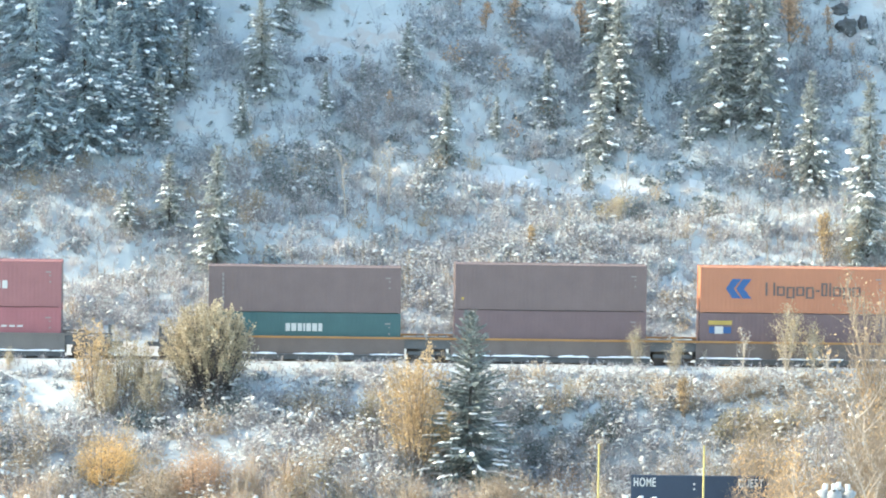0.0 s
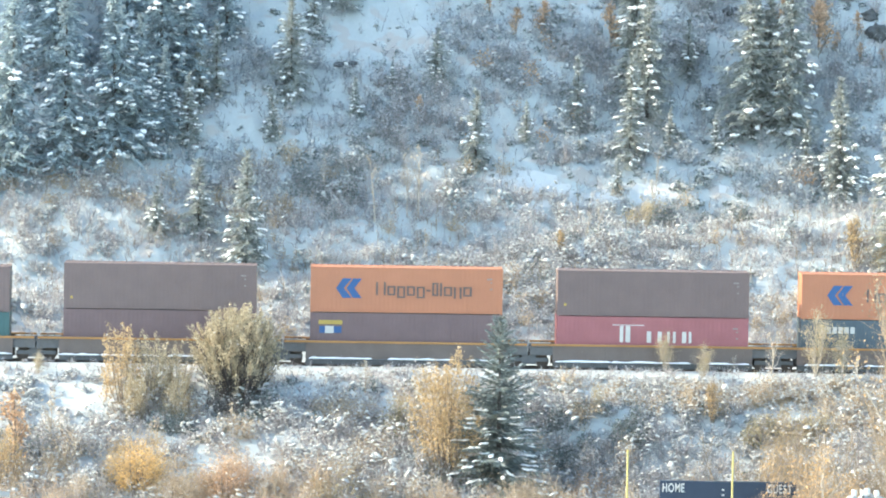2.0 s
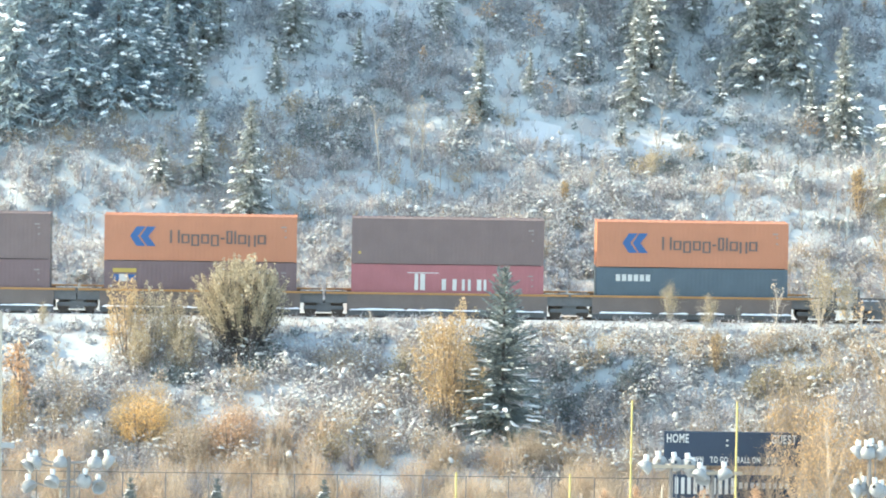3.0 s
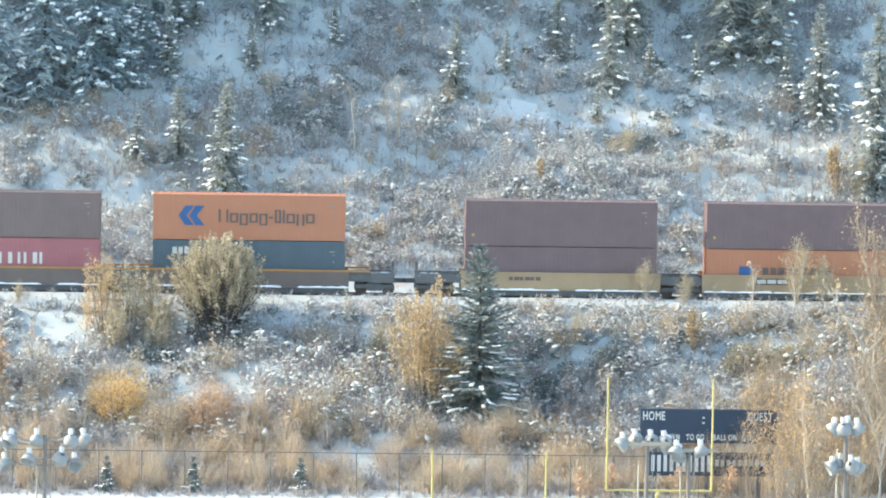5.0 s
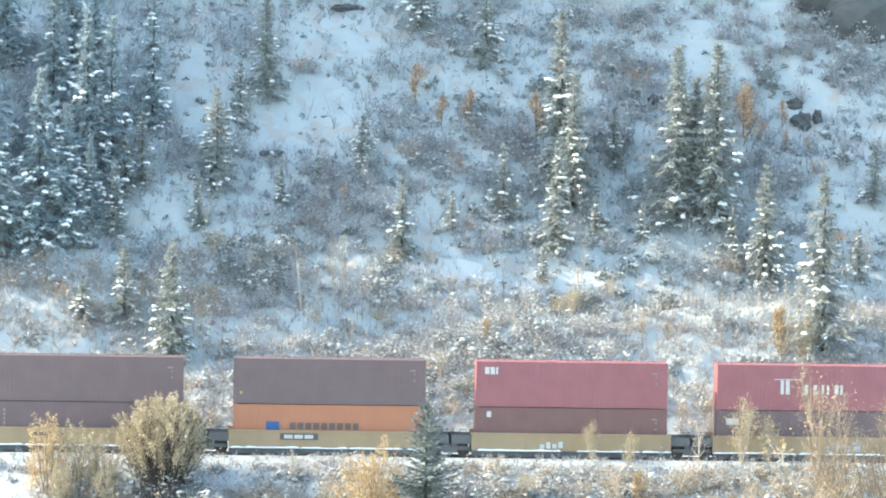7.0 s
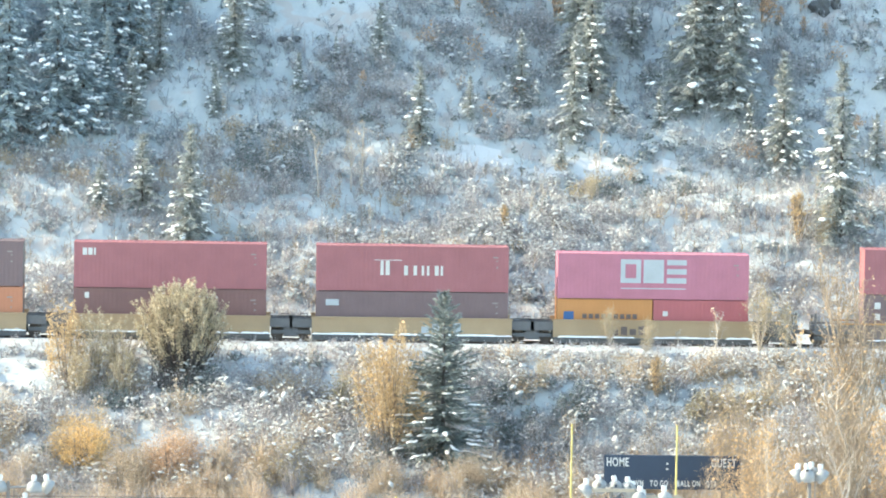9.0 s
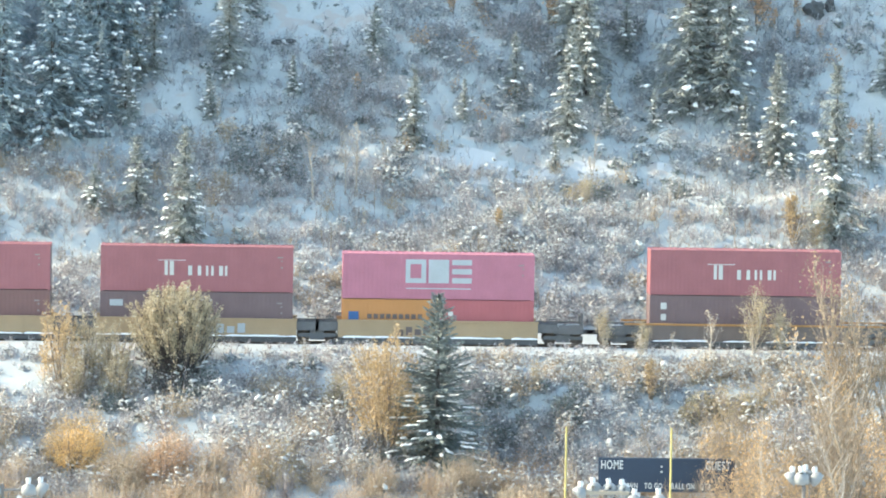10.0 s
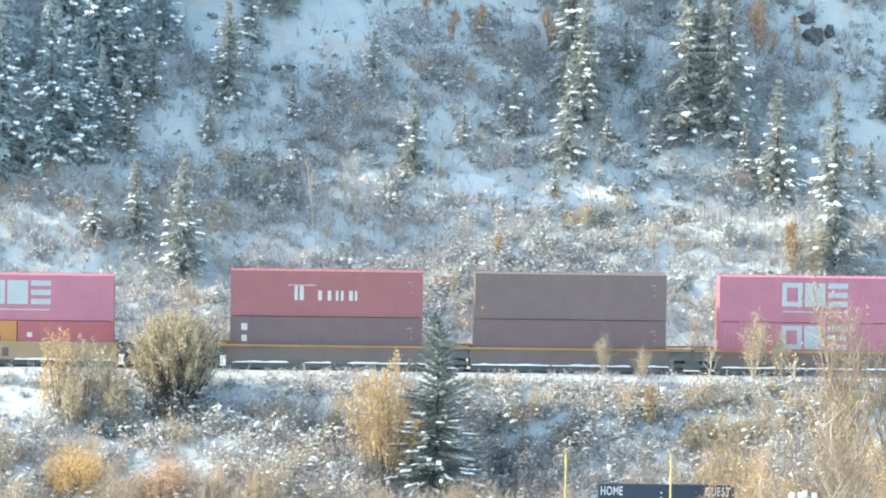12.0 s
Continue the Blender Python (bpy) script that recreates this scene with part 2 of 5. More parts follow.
        me.polygons.foreach_set("loop_start", np.concatenate([[0], np.cumsum(sizes)[:-1]]))
        me.update(calc_edges=True)
        me.polygons.foreach_set("use_smooth", np.full(len(sizes), smooth))
        me.materials.append(mat)
        me.validate()
        return me


def part(name, soup, mat, parent, label="", smooth=False, at=None):
    """One mesh object under a thing or a part. soup: a Soup, or mesh data that is shared."""
    ob = new(name, soup.mesh(name, mat, smooth) if isinstance(soup, Soup) else soup)
    ob.parent = parent
    if at is not None:
        ob.matrix_basis = at
    return tagged(ob, label)


def thing(name, label, category, group="", kind="", at=None):
    ob = new(name)
    ob.empty_display_size = 0.2
    if at is not None:
        ob.matrix_basis = at
    return tagged(ob, label, category, group, kind)


# ---------------------------------------------------------------- terrain
def lattice(i, j, seed):
    r = np.sin(i * 127.1 + j * 311.7 + seed * 74.7) * 43758.5453
    return r - np.floor(r)


def vnoise(x, y, seed):
    i, j = np.floor(x), np.floor(y)
    a, b = x - i, y - j
    a, b = a * a * (3 - 2 * a), b * b * (3 - 2 * b)
    return (lattice(i, j, seed) * (1 - a) + lattice(i + 1, j, seed) * a) * (1 - b) + (lattice(i, j + 1, seed) * (1 - a) + lattice(i + 1, j + 1, seed) * a) * b


def fbm(x, y, seed, octaves=4):
    total, gain, norm = 0.0, 1.0, 0.0
    for k in range(octaves):
        total, norm = total + gain * vnoise(x, y, seed + k), norm + gain
        x, y, gain = x * 2.03 + 5.1, y * 2.03 + 1.7, gain * 0.5
    return total / norm


FIELD = -9.2


def height(x, y):
    """The lie of the land: viewing hill, playing field, railway bank, track bench, wooded hillside, and an unseen spur
    added to shade it.
    """
    x, y = np.asarray(x, float), np.asarray(y, float)
    z = np.interp(y, [-3000, -340, -300, -284, -236, -214, -26, -22.5, -5.2, -4.0, -3.1, -2.2, -1.7, 3.4, 4.6, 6.0],
                  [60, 27, 24.5, 20.5, -6.5, FIELD, FIELD, FIELD + 0.5, -0.75, -0.15, 0.04, 0.08, -0.22, -0.22, -0.7, -0.35])
    d = np.maximum(y - 6.0, 0)
    first = np.interp(x, [-40, -10, 2, 12, 40], [10, 12, 15, 19, 20]) + 3.5 * (fbm(x / 9, y * 0 + 3, 5, 3) - 0.5)
    track = y + 0.176 * np.minimum(x + 44, 0) + 5 * (fbm(x / 14, y / 9, 41, 3) - 0.5)
    # Unseen spur left of view, added so its shadow covers the upper hillside.
    shade_spur = np.clip((-44 - x) / 16, 0, 1) * (np.interp(track, [19.5, 22.5, 25, 27, 30, 33, 36, 42, 60], [0, 11, 18, 22.5, 27, 28, 29, 43, 66]) + np.clip(track - 21, 0, 4) * 4.5 * (fbm(track / 2.2, x / 60, 43, 3) - 0.62))
    rise = 0.54 * np.minimum(d, first - 4.5) + 0.27 * np.clip(d - first + 4.5, 0, 4.5) + 0.84 * np.clip(d - first, 0, 62 - first) + 0.12 * np.clip(d - 62, 0, 400) + shade_spur
    bank = np.clip((y + 24) / 4, 0, 1) * np.clip((-5.0 - y) / 2, 0, 1)
    hill = np.clip((y - 6.5) / 4, 0, 1)
    rough = bank + hill
    bumps = rough * (1.5 * (fbm(x / 6.0, y / 5.0, 11) - 0.5) + (0.5 + 0.45 * hill) * (fbm(x / 1.6, y / 1.3, 21, 3) - 0.5))
    # hollow carved to make the dark shade right of the tall spruce
    hollow = 3.0 * np.clip((x - 2.6) / 2.4, 0, 1) * np.clip((22.0 - x) / 15, 0, 1) * np.clip((y + 18.5) / 3, 0, 1) * np.clip((-8.5 - y) / 3, 0, 1)
    return z + rise + bumps - hollow + 0.05 * (fbm(x / 3, y / 3, 31, 3) - 0.5)


def spread(dense0, dense1, step, far):
    inner = np.arange(dense0, dense1 + step / 2, step)
    k = np.geomspace(1.5, 1.0 + far, 22) - 1.0
    return np.concatenate([dense0 - k[::-1], inner, dense1 + k])


gx, gy = spread(-63, 44, 0.45, 2600), spread(-30, 66, 0.45, 2600)
gy = np.unique(np.concatenate([gy, [-340, -300, -284, -236, -214]]))
X, Y = np.meshgrid(gx, gy)
land = Soup().add(np.stack([X, Y, height(X, Y)], 2), [(j * len(gx) + i, j * len(gx) + i + 1, (j + 1) * len(gx) + i + 1, (j + 1) * len(gx) + i) for j in range(len(gy) - 1) for i in range(len(gx) - 1)])
ground = new("ground", land.mesh("ground", GROUND, True))
ground.data.materials.append(TURF)
ground.data.materials.append(LIT_SNOW)
centres = np.zeros(len(ground.data.polygons) * 3)
ground.data.polygons.foreach_get("center", centres)
cx, cy = centres[0::3], centres[1::3]
# mask of the strip that takes the sun-bright snow colour
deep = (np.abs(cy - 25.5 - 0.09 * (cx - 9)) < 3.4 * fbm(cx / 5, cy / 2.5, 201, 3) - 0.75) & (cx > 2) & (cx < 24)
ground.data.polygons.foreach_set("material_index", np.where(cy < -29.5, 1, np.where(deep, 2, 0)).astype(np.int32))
tagged(ground, "snow-covered field, railway bank and steep hillside with bare patches", "ground", kind="structure")


# ---------------------------------------------------------------- track
track = tagged(thing("railway_track", "single railway track on a snowy bench", "track"), kind="structure")
for y in (-0.76, 0.76):
    part("rail", Soup().box(-160, 160, y - 0.07, y + 0.07, -0.18, -0.15).box(-160, 160, y - 0.012, y + 0.012, -0.15, -0.04).box(-160, 160, y - 0.037, y + 0.037, -0.04, 0.0), RAIL, track)
tie_mesh = Soup().box(-0.12, 0.12, -1.3, 1.3, -0.38, -0.18).mesh("tie", TIE)
for i in range(160):
    part("tie", tie_mesh, None, track, at=pose(-44 + 0.55 * i, 0, 0))

# ---------------------------------------------------------------- train
SPEED = 13.32     # metres a second, towards -x
HALF = 6.096
moving, rolling = [], []


def bars(soup, x, z, y, glyphs, deep=0.012):
    """Plain blocks standing in for a painted name. glyphs: (offset, width, height, raise)."""
    for dx, w, h, up in glyphs:
        soup.box(x + dx, x + dx + w, y - deep, y + 0.02, z + up, z + up + h)
    return soup


def blocks(name, box, x, z, y, glyphs, color, label):
    """The same, each block a part of its own."""
    for g in glyphs:
        part(name, bars(Soup(), x, z, y, [g]), PAINT[color], box, label)


def corrugated(x0, x1, z0, z1, y, out, pitch=0.278, deep=0.007):
    """A pressed steel wall along x; out is -1 or 1, the side that it faces."""
    k = max(1, round((x1 - x0) / pitch))
    p = (x1 - x0) / k
    xs, ys = [x0], [0.0]
    for i in range(k):
        b = x0 + i * p
        xs += [b + 0.25 * p, b + 0.5 * p, b + 0.75 * p, b + p]
        ys += [0.0, 1.0, 1.0, 0.0]
    xs, ys = np.array(xs), y - out * deep * np.array(ys)
    n = len(xs)
    v = np.concatenate([np.stack([xs, ys, np.full(n, z0)], 1), np.stack([xs, ys, np.full(n, z1)], 1)])
    return Soup().add(v, [(i, i + 1, n + i + 1, n + i) for i in range(n - 1)])


def container(label, color, x, z, length=2 * HALF, tall=2.896, decor=None, number=True):
    """A shipping container whose middle is x at the start and whose floor is at z."""
    mat, h = PAINT[color], length / 2
    box = thing("shipping_container", label, "container", "containers on the train")
    w = 1.219
    fr = Soup()
    for sx in (-1, 1):
        for sy in (-1, 1):
            x0, x1 = sorted((sx * h, sx * (h - 0.16)))
            y0, y1 = sorted((sy * w, sy * (w - 0.12)))
            fr.box(x0, x1, y0, y1, 0.12, tall - 0.12)
    for sy in (-1, 1):
        y0, y1 = sorted((sy * w, sy * (w - 0.07)))
        fr.box(-h + 0.16, h - 0.16, y0, y1, 0.03, 0.16)
        fr.box(-h + 0.16, h - 0.16, y0, y1, tall - 0.09, tall - 0.01)
    for sx in (-1, 1):
        x0, x1 = sorted((sx * h, sx * (h - 0.1)))
        fr.box(x0, x1, -w + 0.12, w - 0.12, 0.02, 0.17)
        fr.box(x0, x1, -w + 0.12, w - 0.12, tall - 0.14, tall - 0.01)
    part("frame", fr, mat, box)
    for sy in (-1, 1):
        part("side_panel", corrugated(-h + 0.16, h - 0.16, 0.15, tall - 0.08, sy * (w - 0.012), sy), mat, box)
    ends = corrugated(-w + 0.12, w - 0.12, 0.16, tall - 0.13, 0, -1)
    end = part("end_panel", ends, mat, box, at=pose(-h + 0.02, 0, 0, 0, 0, -90))
    roof = corrugated(-h + 0.1, h - 0.1, -w + 0.07, w - 0.07, 0, 1, 0.4, 0.02)
    part("roof", roof, mat, box, at=pose(0, 0, tall - 0.018, 90, 0, 0))
    part("floor", Soup().box(-h + 0.1, h - 0.1, -w + 0.07, w - 0.07, 0.06, 0.14), STEEL, box)
    for sy in (-1, 1):
        y0, y1 = sorted((sy * 0.02, sy * (w - 0.12)))
        door = part("door", Soup().box(h - 0.07, h - 0.03, y0, y1, 0.17, tall - 0.14), mat, box)
        for k in (0.35, 0.8):
            part("locking_rod", Soup().tube([(h - 0.01, sy * k, 0.2), (h - 0.01, sy * k, tall - 0.2)], [0.017, 0.017]), PAINT["galv"], door)
    for sx in (-1, 1):
        for sy in (-1, 1):
            for z0 in (0, tall - 0.12):
                x0, x1 = sorted((sx * (h + 0.004), sx * (h - 0.178)))
                y0, y1 = sorted((sy * (w + 0.004), sy * (w - 0.162)))
                part("corner_casting", Soup().box(x0, x1, y0, y1, z0, z0 + 0.12), mat, box)
    if number:
        for dx, dz, sw, sh in ((-1.0, 0.62, 0.34, 0.09), (-0.78, 0.85, 0.12, 0.08), (-0.78, 1.25, 0.12, 0.1)):
            part("marking", Soup().box(h + dx, h + dx + sw, -w - 0.006, -w + 0.02, tall - dz - sh, tall - dz), PAINT["faint"], box, "small pale number bar")
    if decor:
        decor(box, h, tall, -w)
    box.matrix_basis = pose(x, 0, z)
    moving.append((box, x, z))
    return box


def emblem_name(big=1.0):
    """A blue folded-arrow emblem and a long dark name, as plain shapes."""
    def draw(box, h, tall, y):
        zc = tall * 0.535
        em = Soup()
        for dx in (0.0, 0.62):
            for top in (0, 1):
                z0, z1 = (zc, zc + 0.62) if top else (zc - 0.62, zc)
                xa = -h + 1.62 + dx * 1.06
                skew = 0.42
                q = [(xa, z0 if top else z1), (xa + 0.5, z0 if top else z1), (xa + 0.56 + skew, z1 if top else z0), (xa + skew, z1 if top else z0)]
                v = [(px, yy, pz) for yy in (y - 0.012, y + 0.02) for px, pz in q]
                em.add(v, [(0, 1, 2, 3), (7, 6, 5, 4), (0, 4, 5, 1), (1, 5, 6, 2), (2, 6, 7, 3), (3, 7, 4, 0)])
        part("emblem", em, PAINT["blue"], box, "blue arrow emblem of slanted blocks")
        x0, z0, t = -h + 4.15, zc - 0.42, 0.13
        for kind, wide, tallness, drop in (("posts", 0.62, 0.84, 0), ("ring", 0.52, 0.6, 0), ("ring", 0.52, 0.74, -0.16), ("ring", 0.52, 0.6, 0), ("ring", 0.52, 0.74, -0.16), ("bar", 0.26, 0.12, 0.28),
                                           ("ring", 0.4, 0.84, 0), ("bar", 0.14, 0.84, 0), ("ring", 0.54, 0.6, 0), ("posts", 0.5, 0.74, -0.16), ("ring", 0.54, 0.6, 0), ):
            shape = {"ring": [(0, t, tallness, 0), (wide - t, t, tallness, 0), (t, wide - 2 * t, 0.1, 0), (t, wide - 2 * t, 0.1, tallness - 0.1)],
                     "posts": [(0, t, tallness, 0), (wide - t, t, tallness, 0)], "bar": [(0, wide, tallness, 0)]}[kind]
            part("name_block", bars(Soup(), x0, z0 + drop, y, shape), PAINT["charcoal"], box, "dark grey mark of a painted name")
            x0 += wide + 0.1
    return draw


def serif_name(x, z, s=1.0, color="white"):
    """One tall mark of two strokes with a thin line over it, and four lower marks of thin strokes."""
    def draw(box, h, tall, y):
        marks = [[(0.0, 0.2, 0.9, 0), (0.32, 0.26, 0.9, 0)], [(-0.4, 1.75, 0.045, 0.93)], [(1.5, 0.24, 0.62, 0)], [(2.1, 0.22, 0.62, 0)], [(2.62, 0.15, 0.62, 0), (2.95, 0.15, 0.62, 0)], [(3.45, 0.24, 0.62, 0), (3.82, 0.15, 0.62, 0)]]
        for m in marks:
            part("name_block", bars(Soup(), -h + x, z * tall, y, [tuple(v * s for v in g) for g in m]), PAINT[color], box, "white mark of a painted name")
    return draw


def wide_name(z=0.36):
    """Three broad pale marks of thick strokes, and a thin line under them."""
    def draw(box, h, tall, y):
        t = 0.3
        marks = [[(0, t, 1.5, 0), (1.3 - t, t, 1.5, 0), (t, 1.3 - 2 * t, t, 0), (t, 1.3 - 2 * t, t, 1.5 - t)], [(1.46, 1.3, 1.5, 0)],
                 [(2.95, 1.25, 0.34, up) for up in (0, 0.58, 1.16)], [(0.05, 4.1, 0.07, -0.38)]]
        for m in marks:
            part("name_block", bars(Soup(), -h + 4.0, z * tall, y, m), PAINT["grey"], box, "pale grey mark of a painted name")
    return draw


def row_name(x, z, widths, tallness, color, gap=0.1, label="painted name as plain blocks"):
    def draw(box, h, tall, y):
        x0 = 0.0
        for wide in widths:
            blocks("name_block", box, -h + x, z * tall, y, [(x0, wide * 0.92, tallness, 0)], color, label)
            x0 += wide + gap
    return draw


def sticker(box, h, tall, y):
    part("sticker", bars(Soup(), -h + 0.55, tall - 0.75, y, [(0, 1.5, 0.26, 0)]), PAINT["yellow"], box, "yellow label strip")
    part("sticker", bars(Soup(), -h + 0.6, tall - 1.3, y, [(0, 1.4, 0.42, 0)]), PAINT["blue"], box, "blue label strip")
    part("sticker", bars(Soup(), -h + 0.95, tall - 1.32, y, [(0, 0.55, 0.46, 0)], 0.018), PAINT["white"], box, "white label patch")


def column(box, h, tall, y):
    blocks("marking", box, -h + 0.85, tall * 0.1, y, [(0, 0.13, 0.2, 0.28 * k) for k in range(8)], "faint", "small pale block in a column")


def patches(box, h, tall, y):
    blocks("marking", box, -h + 0.7, tall * 0.45, y, [(0, 0.38, 0.42, 0.7), (0.02, 0.34, 0.4, 0)], "white", "white patch")


def yellow_dot(box, h, tall, y):
    part("marking", bars(Soup(), -h + 0.42, tall * 0.22, y, [(0, 0.15, 0.16, 0)]), PAINT["yellow"], box, "small yellow square")


def both(*fs):
    def draw(*args):
        for f in fs:
            f(*args)
    return draw


def wheel_mesh():
    s = Soup()
    for y in (-0.76, 0.76):
        s.tube([(0, y - 0.07, 0), (0, y + 0.07, 0)], [0.42, 0.42], 14)
    s.tube([(0, -0.76, 0), (0, 0.76, 0)], [0.08, 0.08], 6)
    return s.mesh("wheelset", RAIL)


WHEELS = wheel_mesh()


def truck(car, x):
    """A two-axle truck under a car."""
    tr = part("truck", Soup().box(x - 0.3, x + 0.3, -1.1, 1.1, 0.35, 0.75).box(x - 1.25, x + 1.25, -1.12, -0.98, 0.42, 0.66).box(x - 1.25, x + 1.25, 0.98, 1.12, 0.42, 0.66)
              .box(x - 0.45, x + 0.45, -1.14, -0.96, 0.25, 0.85).box(x - 0.45, x + 0.45, 0.96, 1.14, 0.25, 0.85), STEEL, car, "black steel truck")
    for dx in (-0.86, 0.86):
        rolling.append((part("wheelset", WHEELS, None, tr, at=pose(x + dx, 0, 0.42)), x + dx))
    return tr


def well_car(label, color, centres, chord, first=True, last=True, seed=0, long_chord=True, graffiti=(), floor=0.30):
    """An articulated car: one well for each of the centres, shared trucks between them, platforms at its ends; floor: where its containers stand."""
    rng = np.random.default_rng(seed)
    x0 = centres[0]
    car = thing("well_car", label, "railway car", "cars of the train", at=pose(x0, 0, 0))
    mat = PAINT[color]
    for k, c in enumerate(centres):
        c = c - x0
        half = 6.35
        for sy in (-1, 1):
            y0, y1 = sorted((sy * 1.40, sy * 1.46))
            w = Soup().box(c - half, c + half, y0, y1, 0.46, 1.46)
            for i in range(9):
                xr = c - half + 0.5 + i * (2 * half - 1.0) / 8
                ya, yb = sorted((sy * 1.46, sy * 1.50))
                w.box(xr - 0.05, xr + 0.05, ya, yb, 0.42, 1.44)
            part("well_side", w, mat, car)
            reach = 7.7 if long_chord else half + 0.05
            ya, yb = sorted((sy * 1.36, sy * 1.53))
            part("top_chord", Soup().box(c - reach, c + reach, ya, yb, 1.46, 1.58), PAINT[chord], car, "narrow top chord of a well")
            ya, yb = sorted((sy * 1.38, sy * 1.66))
            yc, yd = sorted((sy * 1.38, sy * 1.50))
            part("side_sill", Soup().box(c - half, c + half, ya, yb, 0.39, 0.46).box(c - half, c + half, yc, yd, 0.1, 0.39), STEEL, car)
        s, xa = Soup(), c - half + rng.uniform(0.0, 0.5)
        while xa < c + half - 0.4:
            xb = min(c + half, xa + rng.uniform(1.4, 5.5))
            n = max(3, int((xb - xa) / 0.16))
            xs = np.linspace(xa, xb, n)
            top = 0.505 + 0.085 * vnoise(xs * 2.6 + seed, xs * 0, 3)
            top[0], top[-1] = 0.49, 0.49
            prof = np.stack([np.stack([xs, np.full(n, yy), zz], 1) for yy, zz in ((-1.67, np.full(n, 0.45)), (-1.66, top - 0.05), (-1.6, top), (-1.505, top - 0.01))])
            s.add(prof, [(r * n + q, r * n + q + 1, (r + 1) * n + q + 1, (r + 1) * n + q) for r in range(3) for q in range(n - 1)])
            xa = xb + rng.choice([0.06, 0.1, 0.5, 1.0])
        part("snow_on_sill", s, SNOW, car, "ridge of snow along the sill", True)["kind"] = "stuff"
        part("well_floor", Soup().box(c - half, c + half, -1.40, 1.40, floor - 0.06, floor - 0.003), STEEL, car)
        for sx in (-1, 1):
            xa, xb = sorted((c + sx * half, c + sx * (half + 1.42)))
            part("end_platform", Soup().box(xa, xb, -1.25, 1.25, 0.95, 1.2).box(xa, xb, -1.30, -1.18, 0.85, 1.4).box(xa, xb, 1.18, 1.30, 0.85, 1.4), STEEL, car, "black steel platform over a truck")
            xa, xb = sorted((c + sx * half, c + sx * (half - 0.06)))
            part("bulkhead", Soup().box(xa, xb, -1.40, 1.40, floor + 0.01, 1.35), STEEL, car)
            g = Soup()
            xg = c + sx * (half + 0.75)
            g.tube([(xg, -1.1, 1.2), (xg, -1.1, 1.75)], [0.025, 0.025]).tube([(xg + 0.45, -1.1, 1.2), (xg + 0.45, -1.1, 1.75)], [0.025, 0.025])
            g.tube([(xg, -1.1, 1.72), (xg + 0.45, -1.1, 1.72)], [0.025, 0.025]).tube([(xg, -1.1, 1.45), (xg + 0.45, -1.1, 1.45)], [0.02, 0.02])
            part("grab_rail", g, STEEL, car)
            hp = c + sx * (half + 0.35)
            part("hose_bracket", Soup().box(hp - 0.2, hp + 0.2, -1.0, -0.6, 1.2, 1.48), STEEL, car)
        if k:
            truck(car, c - (centres[k] - centres[k - 1]) / 2)
    for is_end, c, sx in ((first, centres[0] - x0, -1), (last, centres[-1] - x0, 1)):
        if not is_end:
            continue
        xa, xb = sorted((c + sx * 7.7, c + sx * 9.25))
        part("end_platform", Soup().box(xa, xb, -1.35, 1.35, 1.0, 1.28).box(xa, xb, -1.42, -1.3, 0.8, 1.4).box(xa, xb, 1.3, 1.42, 0.8, 1.4), STEEL, car, "long black end platform")
        xe = c + sx * 9.15
        part("brake_stand", Soup().box(xe - 0.07, xe + 0.07, -1.2, -0.95, 1.28, 2.15).box(xe - 0.05, xe + 0.05, 0.9, 1.15, 1.28, 1.95).box(xe - 0.04, xe + 0.04, -1.2, 1.15, 1.86, 1.93), STEEL, car)
        part("coupler", Soup().box(*sorted((c + sx * 9.2, c + sx * 9.98)), -0.16, 0.16, 0.72, 1.0), STEEL, car)
        part("platform_snow", Soup().clumps(np.stack([c + sx * rng.uniform(7.6, 9.0, 14), rng.uniform(-1.3, -0.4, 14), np.full(14, 1.3)], 1), 0.22, rng, 0.5), CLUMP, car, "snow lying on the platform")["kind"] = "stuff"
        truck(car, c + sx * 8.0)
    for gx0, gw, gh, gcol in graffiti:
        blocks("graffiti", car, gx0, 0.6, -1.50, [(i * gw * 0.28, gw * 0.2, gh * (0.7 + 0.3 * (i % 2)), 0.02 * i) for i in range(4)], gcol, "spray-painted block")
    moving.append((car, x0, 0))
    return car


def at(s):
    """The middle of a container from its left end along the train."""
    return (s - 784) * 0.0359 + HALF


LOW, HIGH = 0.30, 0.30 + 2.905
BROWN_LOW, BROWN_HIGH = 0.47, 0.47 + 2.905      # the brown cars ride higher
STANDARD = 2.591                                # a container of common height
car_a = [at(-663), at(-228)]
car_b = [at(s) for s in (371, 806, 1241, 1678, 2111)]
car_c = [at(s) for s in (2663, 3091, 3520, 3948, 4375)]
car_d = [at(s) for s in (4920, 5352, 5786, 6220)]
well_car("grey-brown steel well car carrying red containers", "well_grey", car_a, "well_grey", first=False, seed=1)
well_car("brown steel well car of five wells with an orange top chord", "well_brown", car_b, "chord", seed=2, floor=BROWN_LOW)
yellow_car = well_car("faded yellow well car of five wells with snow on its sill", "well_yellow", car_c, "well_yellow", seed=3, long_chord=False,
         graffiti=((at(3948) - car_c[0] + 0.6, 2.4, 0.6, "grey"), (at(4375) - car_c[0] - 2.6, 2.0, 0.55, "charcoal"), (at(3520) - car_c[0] - 2.0, 1.4, 0.4, "white")))
well_car("brown steel well car with a straw-coloured top chord", "well_brown", car_d, "chord", last=False, seed=4, floor=BROWN_LOW)
blocks("name_plate", yellow_car, at(3091) - car_c[0] - 3.1, 0.98, -1.505, [(0.0, 2.4, 0.4, 0.0)], "charcoal", "dark name plate with white blocks")
